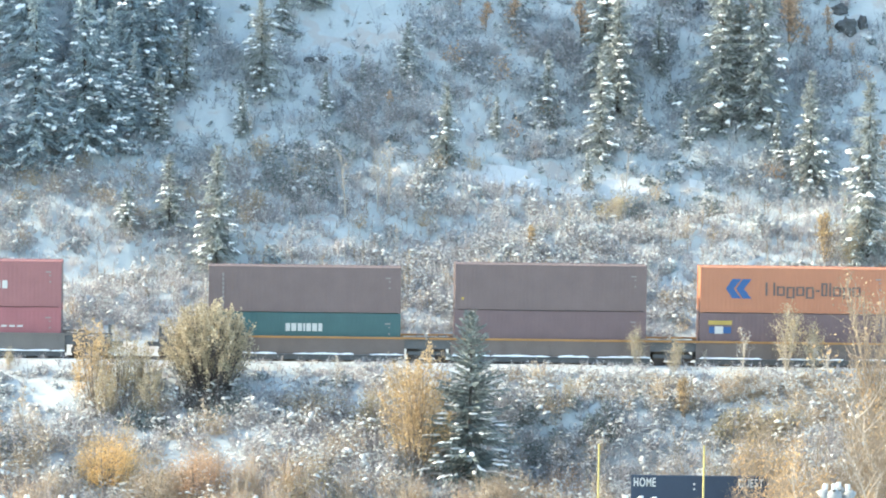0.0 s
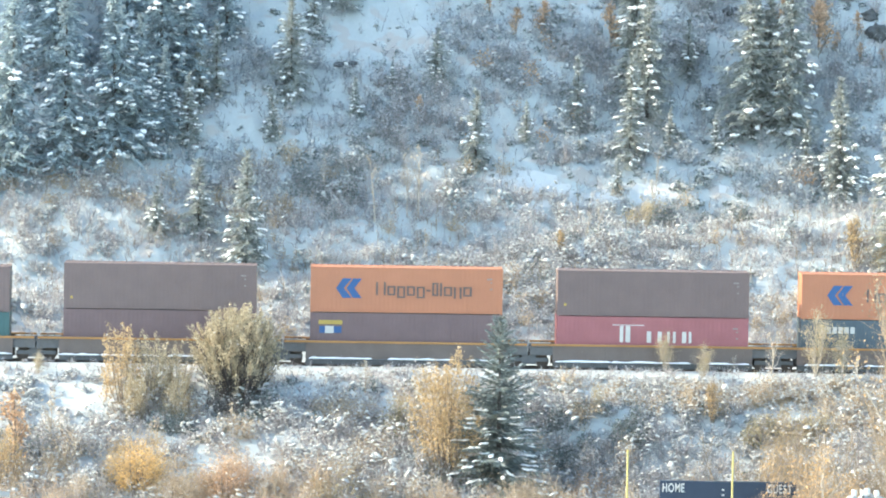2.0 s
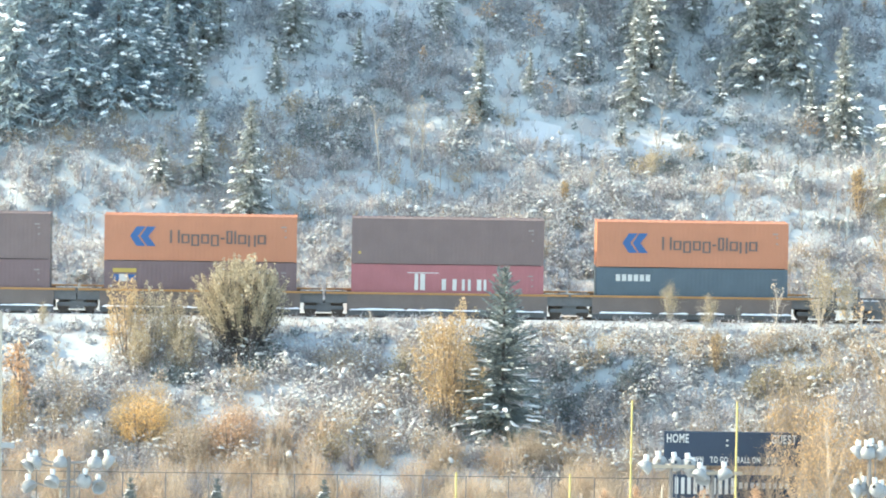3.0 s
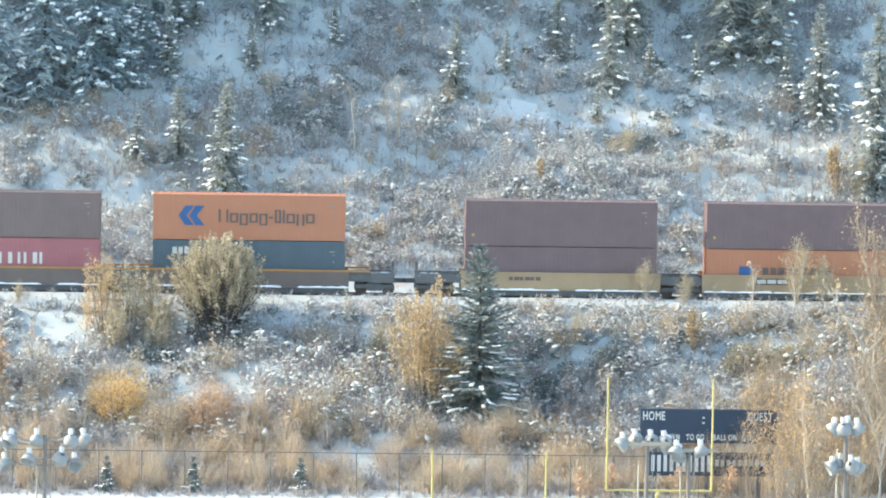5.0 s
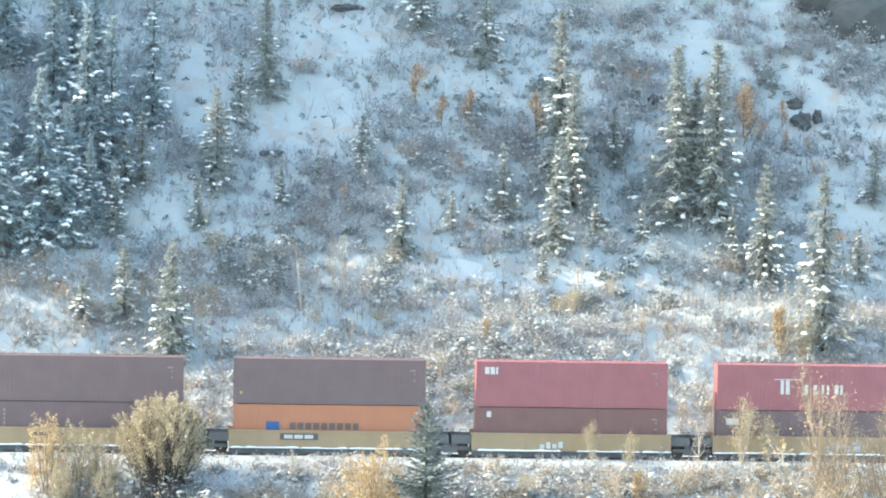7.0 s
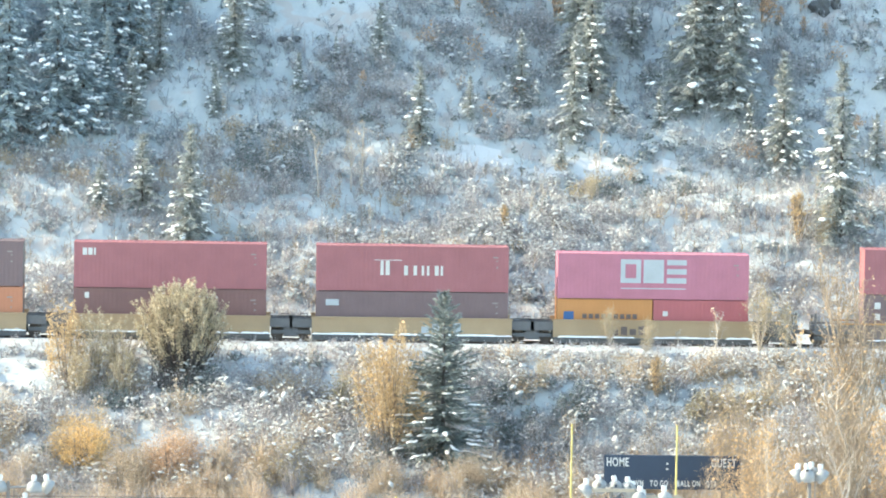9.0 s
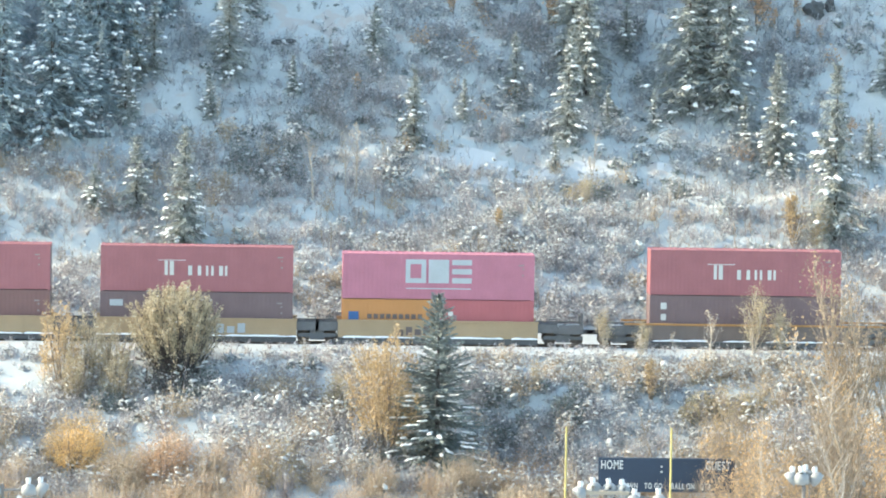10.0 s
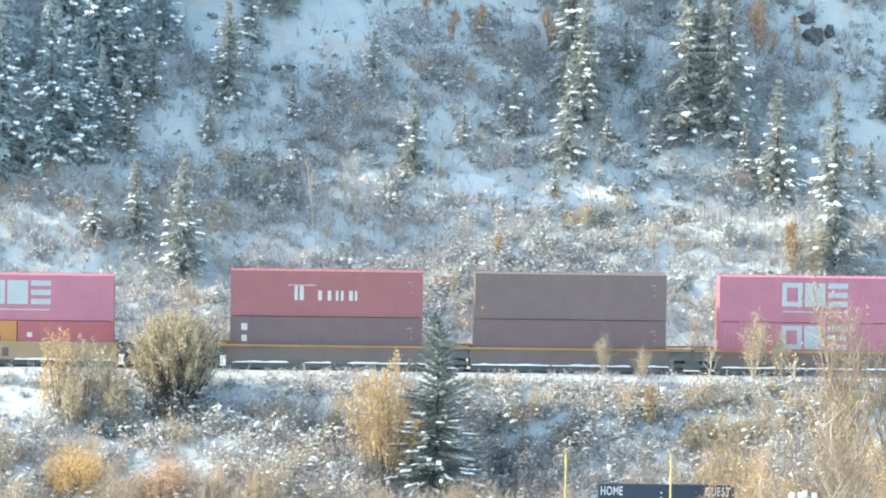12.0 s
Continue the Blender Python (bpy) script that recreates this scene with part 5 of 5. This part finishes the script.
def saplings(label, seed, x, y, tall, mat, width=0.05):
    """Thin bare saplings: one upright stem each, and a few steep twigs."""
    rng = np.random.default_rng(seed)
    base = np.stack([x, y, height(x, y) - 0.1], 1)
    t = tall * rng.uniform(0.5, 1.4, len(x))
    top = base + np.stack([rng.normal(0, 0.08, len(x)) * t, rng.normal(0, 0.06, len(x)) * t, t], 1)
    soup = Soup().strips(base, top, width, rng)
    r = np.repeat(np.arange(len(x)), 9)
    p = base[r] + (top - base)[r] * rng.uniform(0.15, 0.95, (len(r), 1))
    q = p + np.stack([rng.normal(0, 0.16, len(r)), rng.normal(0, 0.16, len(r)), rng.uniform(0.12, 0.4, len(r))], 1) * t[r][:, None]
    soup.strips(p, q, width * 0.6, rng)
    tagged(new("saplings", soup.mesh("saplings", mat)), label, "saplings", kind="stuff")


rng = np.random.default_rng(5)
# lower hillside: pale frosted scrub in the sun, with open snow between
x, y = scatter(rng, 5200, -36, 38, 7.5, 25, patchy(4, 3, 51, 5, 0.34, 0.4))
brush("frosted grey-brown scrub on the lower hillside", 6, x, y, 0.7, 8, 12, TWIG, FROST, 0.098, 1.5, 0.09)
x, y = scatter(rng, 620, -36, 38, 8.5, 25, patchy(5, 4, 55, 5, 0.42, 0.05))
domes("frosted purple-grey bush on the lower hillside", 21, x, y, 0.8, 1.0, TWIG, FROST, 0.09, 110, 8, 0.1, 3, 0.14)
x, y = scatter(rng, 420, -36, 38, 8.5, 27, patchy(6, 4, 61, 6, 0.48, 0.03))
domes("tan bush on the lower hillside", 22, x, y, 0.75, 1.2, STRAW, STRAW, 0.09, 110, 6, 0.1)
x, y = scatter(rng, 420, -36, 38, 8.5, 27, patchy(2.5, 2, 65, 7, 0.5))
domes("dark low evergreen under snow on the lower hillside", 23, x, y, 0.6, 0.7, TWIG, NEEDLE, 0.13, 60, 10, 0.12, 5, 0.16)
x, y = scatter(rng, 8000, -36, 38, 7.0, 27, lambda x, y: np.clip(2.2 * fbm(x / 2, y / 1.6, 58) - 0.5, 0.1, 1))
brush("fine frosted weeds on the lower hillside", 34, x, y, 0.38, 5, 3, FROST, FROST, 0.07, 0.4, 0.07)
x, y = scatter(rng, 520, -6, 16, 8, 19, lambda x, y: np.clip(4 * (fbm(x / 2.5, y / 2, 191) - 0.3), 0.1, 1))
domes("grey-brown bush with snow on the slope behind the track", 45, x, y, 0.6, 0.95, TWIG, THICKET, 0.085, 80, 7, 0.1)
# upper hillside: purple-grey thickets on blue snow
x, y = scatter(rng, 9000, -40, 44, 23, 56, patchy(5.5, 4, 71, 5, 0.40, 0.12))
brush("purple-grey thicket on the upper hillside", 8, x, y, 0.75, 7, 7, THICKET, THICKET, 0.095, 1.6, 0.1)
x, y = scatter(rng, 900, -40, 44, 24, 56, patchy(5.5, 4, 72, 6, 0.44, 0.06))
domes("purple-grey bush on the upper hillside", 24, x, y, 0.9, 1.2, THICKET, THICKET, 0.1, 90, 5, 0.1, 3, 0.15)
x, y = scatter(rng, 600, -40, 44, 24, 56, patchy(3, 2.5, 75, 6, 0.5, 0.05))
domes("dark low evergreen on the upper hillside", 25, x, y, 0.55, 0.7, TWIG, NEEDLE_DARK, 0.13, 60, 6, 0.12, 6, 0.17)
x, y = scatter(rng, 160, -36, 44, 26, 54, lambda x, y: patchy(6, 5, 81, 6, 0.5, 0.05)(x, y) * np.clip((x + 14) / 20, 0.15, 1))
domes("bush with orange leaves on the upper hillside", 26, x, y, 0.8, 1.5, TWIG, RUST_LEAF, 0.12, 80, 6, 0.1)
x, y = scatter(rng, 11000, -40, 44, 23, 56, lambda x, y: np.clip(2.2 * fbm(x / 2.5, y / 2, 78) - 0.45, 0.22, 1) * clear(x, y))
brush("fine frosted weeds on the upper hillside", 36, x, y, 0.45, 5, 3, THICKET, FROST, 0.085, 0.4, 0.09)
x, y = scatter(rng, 1500, -36, 40, 19, 52, patchy(6, 4, 171, 7, 0.46, 0.05))
saplings("bare purple-grey saplings on the hillside", 41, x, y, 1.5, THICKET)
x, y = scatter(rng, 1100, -30, 36, 8, 27, patchy(4, 4, 173, 7, 0.45, 0.12))
saplings("tan bare saplings on the lower hillside", 42, x, y, 1.3, TAN_TWIG, 0.045)
x, y = scatter(rng, 2800, -40, 44, 25, 56, lambda x, y: np.clip(5 * (fbm(x / 4, y / 3, 175) - 0.38), 0.16, 1) * np.clip((x + 20) / 30, 0.45, 1))
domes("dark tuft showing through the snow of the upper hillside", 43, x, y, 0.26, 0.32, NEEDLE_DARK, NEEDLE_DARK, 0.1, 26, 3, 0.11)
# railway bank
x, y = scatter(rng, 4600, -33, 34, -22, -5.0, patchy(5, 3, 91, 11, 0.45, 0.02))
brush("frosted scrub on the railway bank", 10, x, y, 0.6, 10, 13, TWIG, FROST, 0.09, 2, 0.085)
x, y = scatter(rng, 760, -33, 34, -20.5, -6.5, patchy(5, 3, 91, 11, 0.46, 0.02))
domes("frosted purple-grey bush on the railway bank", 27, x, y, 1.05, 1.3, TWIG, FROST, 0.085, 110, 10, 0.1, 5, 0.15)
x, y = scatter(rng, 430, -33, 34, -20.5, -5.4, lambda x, y: patchy(5, 3, 101, 5, 0.46, 0.04)(x, y) + 0.15 * (x > 4) * clear(x, y))
domes("straw-coloured bush on the railway bank", 28, x, y, 0.95, 1.4, STRAW, STRAW, 0.09, 140, 6, 0.1)
x, y = scatter(rng, 460, -33, 34, -21, -5.5, patchy(2.5, 2, 105, 7, 0.48))
domes("dark low evergreen under snow on the railway bank", 29, x, y, 0.6, 0.7, TWIG, NEEDLE_DARK, 0.12, 70, 8, 0.13, 3, 0.15)
x, y = scatter(rng, 4200, -33, 34, -21, -4.2, lambda x, y: 0.7 * np.clip(2.2 * fbm(x / 2, y / 1.3, 98) - 0.5, 0.1, 1) * np.clip(9 * (fbm(x / 5, y / 3, 91) - 0.41), 0.12, 1) * clear(x, y))
brush("fine frosted weeds on the railway bank", 35, x, y, 0.33, 6, 3, TWIG, FROST, 0.07, 0.35, 0.07)
# blue-grey shrubs added to darken the hollow where shade should lie
x, y = scatter(rng, 420, 3.5, 18.5, -16, -7.5, lambda x, y: np.clip(5 * (fbm(x / 2.2, y / 1.6, 181) - 0.36), 0.15, 1))
domes("dark blue-grey shrub in the shaded hollow of the bank", 44, x, y, 0.55, 0.75, THICKET, THICKET, 0.09, 60, 3, 0.13)
x, y = scatter(rng, 330, -34, -8, -10.5, -4.6, patchy(2.2, 1.6, 141, 7, 0.42, 0.1))
domes("low shrub weighed down by snow beside the track", 38, x, y, 0.55, 0.6, TWIG, THICKET, 0.1, 60, 10, 0.13, 3, 0.13)
x, y = scatter(rng, 520, 2, 34, -7.6, -4.9, patchy(3, 2, 107, 5, 0.36, 0.15))
domes("straw-coloured grass and weeds along the track", 33, x, y, 0.55, 0.7, STRAW, STRAW, 0.08, 60, 12, 0.09)
x, y = scatter(rng, 900, -34, 34, -7.4, -4.3, lambda x, y: np.clip(2.6 * fbm(x / 2.5, y, 151) - 0.6, 0.1, 1) * clear(x, y))
brush("frosted weeds on the shoulder of the track bed", 39, x, y, 0.42, 7, 5, TWIG, FROST, 0.08, 1.0, 0.09)
x, y = scatter(rng, 420, -9, 34, -6.2, -4.2, patchy(2.0, 1.0, 157, 6, 0.40, 0.12))
domes("low frosted shrub on the edge of the track bed", 46, x, y, 0.42, 0.55, TWIG, FROST, 0.08, 46, 6, 0.09, 2, 0.1)
x, y = scatter(rng, 1100, -34, 34, -4.4, -2.3, lambda x, y: np.clip(3 * fbm(x / 1.6, y / 0.8, 155) - 0.9, 0.08, 1))
brush("sparse frosted weeds on the snow beside the rails", 45, x, y, 0.24, 6, 5, TWIG, FROST, 0.06, 0.6, 0.06)
# foot of the bank: soft tan, grey and orange brush behind the fence
x, y = scatter(rng, 520, -33, 34, -28.0, -18.5, patchy(3, 2, 111, 4, 0.3, 0.2))
domes("grey-tan brush at the foot of the bank", 30, x, y, 1.0, 1.9, STRAW, STRAW, 0.055, 300, 0, 0.07)
x, y = scatter(rng, 290, -33, 34, -27.5, -18.5, patchy(3, 2, 113, 5, 0.42, 0.05))
domes("purple-grey brush at the foot of the bank", 31, x, y, 1.0, 1.7, TWIG, THICKET, 0.055, 320, 0.6, 0.06)
x, y = scatter(rng, 260, -33, 34, -27.8, -18.0, patchy(4, 3, 121, 7, 0.44))
domes("orange-leaved brush at the foot of the bank", 32, x, y, 1.0, 2.0, STRAW, RUST_LEAF, 0.055, 400, 0, 0.06)
x, y = scatter(rng, 2600, -34, 34, -33.5, -25.5, lambda x, y: np.where(y > -30.6 - 3 * np.clip((x - 7) / 3, 0, 1) + 0.8 * (fbm(x / 2, y, 131) - 0.5), np.clip(2.4 * fbm(x / 3, y / 2, 133) - 0.4, 0.2, 1), 0.0))
brush("dry tan grass along the fence", 37, x, y, 0.45, 9, 5, TWIG, STRAW, 0.06, 0.1, 0.05)
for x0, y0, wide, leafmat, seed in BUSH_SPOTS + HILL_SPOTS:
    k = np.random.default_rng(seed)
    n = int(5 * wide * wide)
    domes("thick clump of low shrubs on the hillside" if y0 > 0 else "autumn bush in a thick clump on the bank, dark where standing in for shade", seed + 1, x0 + k.normal(0, (0.42 if y0 < 0 else 0.8) * wide, n), y0 + k.normal(0, (0.3 if y0 < 0 else 0.6) * wide, n), 0.75 if leafmat != "dark" else 0.6, {"gold": 2.3, "rust": 2.0, "dark": 0.9}.get(leafmat, 1.5), TWIG,
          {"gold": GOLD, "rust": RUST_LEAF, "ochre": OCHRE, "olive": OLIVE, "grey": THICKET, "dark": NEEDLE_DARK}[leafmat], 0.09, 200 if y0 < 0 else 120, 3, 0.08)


# ---------------------------------------------------------------- rocks
def rock(label, x, y, sx, sy, sz, seed, lift=0.0):
    bm = bmesh.new()
    bmesh.ops.create_icosphere(bm, subdivisions=3, radius=1)
    for v in bm.verts:
        k = 1 + 0.55 * noise.noise(v.co * 1.6 + Vector((seed, 0, 0))) + 0.25 * noise.noise(v.co * 4 + Vector((0, seed, 0)))
        v.co = Vector((v.co.x * sx, v.co.y * sy, v.co.z * sz)) * k
    me = bpy.data.meshes.new("rock")
    bm.to_mesh(me)
    bm.free()
    me.materials.append(ROCK)
    ob = new("rock", me)
    ob.matrix_basis = pose(x, y, float(height(x, y)) + lift)
    return tagged(ob, label, "rock", "rocks on the hillside")


for row in ROCKS:
    rock("dark bare rock jutting from the snow", *row)


# ---------------------------------------------------------------- sports field
def goal(x, y, tall, label):
    g = thing("goal_post", label, "goal post", "football goals", at=pose(x, y, FIELD))
    for sx in (-1, 1):
        part("upright", Soup().tube([(sx * 2.82, 0, 3.05), (sx * 2.82, 0, tall)], [0.055, 0.05], 8), PAINT["goal"], g)
    part("crossbar", Soup().tube([(-2.87, 0, 3.05), (2.87, 0, 3.05)], [0.06, 0.06], 8), PAINT["goal"], g)
    part("post", Soup().tube([(0, 1.6, -0.3), (0, 1.6, 1.8), (0, 1.1, 2.7), (0, 0, 3.0)], [0.1, 0.1, 0.1, 0.09], 8), PAINT["goal"], g)
    return g


goal(*GOAL_ONE, "yellow football goal with tall uprights before the scoreboard")
goal(*GOAL_TWO, "shorter yellow football goal on the snowy field")

# scoreboard
sx0, sy0, sz0 = BOARD
board = thing("scoreboard", "dark navy scoreboard with white lettering", "scoreboard", at=pose(sx0, sy0, FIELD))
W = 7.85
part("panel", Soup().box(0, W, -0.18, 0.18, sz0 - 1.95, sz0), PAINT["board"], board)
part("sponsor_panel", Soup().box(0.55, W - 0.1, -0.14, 0.14, sz0 - 3.85, sz0 - 2.5), PAINT["board"], board)
for px in (0.9, 3.9, 6.9):
    part("post", Soup().box(px - 0.12, px + 0.12, 0.2, 0.45, -0.3, sz0 - 0.3), STEEL, board)


def lettering(words, x, z, size, parent, squeeze=0.62):
    """White painted letters, each a part of its own, side by side from x on."""
    for ch in words:
        if ch == " ":
            x += 0.3 * size * squeeze
            continue
        cu = bpy.data.curves.new("letter", "FONT")
        cu.body, cu.size, cu.extrude, cu.align_x, cu.offset = ch, size, 0.01, "LEFT", 0.014
        tmp = bpy.data.objects.new("letter", cu)
        scene.collection.objects.link(tmp)
        bpy.context.view_layer.update()
        me = bpy.data.meshes.new_from_object(tmp.evaluated_get(bpy.context.evaluated_depsgraph_get()))
        bpy.data.objects.remove(tmp)
        me.materials.clear()
        me.materials.append(PAINT["white"])
        xs = [v.co.x for v in me.vertices]
        ob = new("letter", me)
        ob.parent = parent
        ob.matrix_basis = pose(x - min(xs) * squeeze, -0.2, z, 90, 0, 0) @ Matrix.Diagonal((squeeze, 1, 1, 1))
        tagged(ob, "white painted letter")
        x += (max(xs) - min(xs)) * squeeze + 0.085 * size


lettering("HOME", 0.14, sz0 - 0.62, 0.7, board)
lettering("GUEST", W - 1.68, sz0 - 0.62, 0.7, board)
for drop in (0.42, 0.72):
    part("clock_dot", Soup().box(W / 2 - 0.36, W / 2 - 0.24, -0.2, -0.17, sz0 - drop - 0.1, sz0 - drop), PAINT["white"], board)
for words, x in (("DOWN", 1.2), ("TO GO", 2.65), ("BALL ON", 4.2), ("QTR", 5.85)):
    lettering(words, x, sz0 - 1.75, 0.46, board)
blocks("sponsor_block", board, 0.65, sz0 - 3.6, -0.14, [(0.36 * i, 0.2, 0.95, 0) for i in range(10)], "white", "white block of a sponsor name")
blocks("sponsor_block", board, 4.35, sz0 - 3.25, -0.14, [(0.33 * i, 0.2, 0.35, 0) for i in range(9)], "grey", "smaller pale block")

# chain-link fence
fence = tagged(thing("fence", "chain-link fence with dark posts along the field", "fence"), kind="structure")
FY = -28.7
post_mesh = Soup().tube([(0, 0, -0.2), (0, 0, 2.44)], [0.035, 0.035], 6).mesh("post", STEEL)
for i in range(34):
    part("post", post_mesh, None, fence, at=pose(-41 + 2.48 * i, FY, FIELD))
part("top_rail", Soup().tube([(-42, FY, FIELD + 2.42), (42, FY, FIELD + 2.42)], [0.025, 0.025], 5), STEEL, fence)
wires = Soup()
k = np.arange(-42, 42, 0.22)
for s in (-1, 1):
    a = np.stack([k, np.full(len(k), FY), np.full(len(k), FIELD + 0.02)], 1)
    wires.strips(a, a + [s * 1.3, 0, 2.4], 0.006, np.random.default_rng(1))
part("mesh", wires, PAINT["galv"], fence, "thin wire mesh")

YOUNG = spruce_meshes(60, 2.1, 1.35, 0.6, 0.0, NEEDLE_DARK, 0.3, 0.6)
for x, y in YOUNG_SPRUCES:
    plant("young_spruce", "small dark spruce planted beside the fence", "conifer", "young spruces", YOUNG, x, y, sink=0.02)


# floodlights
def lamp_data():
    """Meshes of a bowl-shaped reflector, open below, and of the housing on its back."""
    s = Soup()
    prof = [(0.07, 0.2), (0.19, 0.15), (0.275, 0.02), (0.3, -0.17), (0.285, -0.17), (0.24, 0.0), (0.05, 0.12)]
    n = 14
    ang = np.arange(n) * 2 * math.pi / n
    v = np.array([(r * math.cos(t), r * math.sin(t), z) for r, z in prof for t in ang])
    s.add(v, [(i * n + j, i * n + (j + 1) % n, (i + 1) * n + (j + 1) % n, (i + 1) * n + j) for i in range(len(prof) - 1) for j in range(n)])
    house = Soup().tube([(0, 0, 0.13), (0, 0, 0.25), (0, 0, 0.37)], [0.08, 0.105, 0.095], 10)
    return s.mesh("reflector", PAINT["lamp"], True), house.mesh("housing", PAINT["housing"], True)


REFLECTOR, HOUSING = lamp_data()


def mast(label, x, y, top, lamps, beam=()):
    """A floodlight mast. lamps: (sideways, forward, height from the top, tilt, turn)."""
    m = thing("floodlight_mast", label, "floodlight", "floodlight masts", at=pose(x, y, FIELD))
    part("pole", Soup().tube([(0, 0, -0.5), (0, 0, top)], [0.115, 0.075], 10), PAINT["mast"], m)
    part("service_pipe", Soup().tube([(-0.3, 0.1, -0.5), (-0.3, 0.1, top - 0.9)], [0.045, 0.045], 6), PAINT["pole"], m)
    part("ladder_cage", Soup().tube([(0.22, 0, -0.5), (0.22, 0, top - 0.3)], [0.02, 0.02], 4), PAINT["galv"], m)
    for left, right, drop in beam:
        part("crossarm", Soup().box(left, right, -0.2, -0.1, top - drop - 0.06, top - drop + 0.06), PAINT["beam"], m, "weathered timber crossarm")
    for dx, dy, dz, tilt, turn in lamps:
        arm = part("arm", Soup().tube([(0, 0, top + dz - 0.05), (dx * 0.6, dy * 0.6, top + dz - 0.02), (dx, dy, top + dz + 0.22)], [0.04, 0.035, 0.03], 5), PAINT["galv"], m)
        at_lamp = pose(dx, dy, top + dz, 0, 0, turn) @ pose(0, 0, 0, -tilt, 0, 0)
        part("reflector", REFLECTOR, None, arm, "white bowl reflector", at=at_lamp)
        part("housing", HOUSING, None, arm, at=pose(dx, dy, top + dz + 0.06, -0.25 * tilt, 0, 0.2 * turn))
    return m


for row in MASTS:
    mast(*row)
px, py, ptop = LEFT_POLE
pole = thing("utility_pole", "tall weathered pole with a white crossarm", "pole", at=pose(px, py, FIELD))
part("shaft", Soup().tube([(0, 0, -0.5), (0, 0, ptop)], [0.16, 0.1], 8), PAINT["pole"], pole)
part("cable_pipe", Soup().tube([(-0.2, 0, -0.5), (-0.2, 0, ptop - 1.2)], [0.04, 0.04], 6), PAINT["galv"], pole)
part("crossarm", Soup().box(-0.9, 0.6, -0.08, 0.08, ptop - 5.2, ptop - 5.0), PAINT["lamp"], pole)
mk = thing("marker_post", "thin white marker post beside the track", "post", at=pose(*MARKER))
part("shaft", Soup().box(-0.06, 0.06, -0.06, 0.06, -0.4, 2.2), PAINT["white"], mk)
part("plate", Soup().box(-0.14, 0.14, -0.09, -0.065, 1.7, 2.1), PAINT["white"], mk)


# ---------------------------------------------------------------- what moves
def motions():
    for ob, x, z in moving:
        walk(ob, [(t, pose(x - SPEED * t, 0, z)) for t in (0.0, 4.0, 8.0, 12.0)])
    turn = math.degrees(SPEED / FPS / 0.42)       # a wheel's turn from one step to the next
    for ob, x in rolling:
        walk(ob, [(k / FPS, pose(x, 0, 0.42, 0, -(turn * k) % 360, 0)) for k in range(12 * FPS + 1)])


motions()
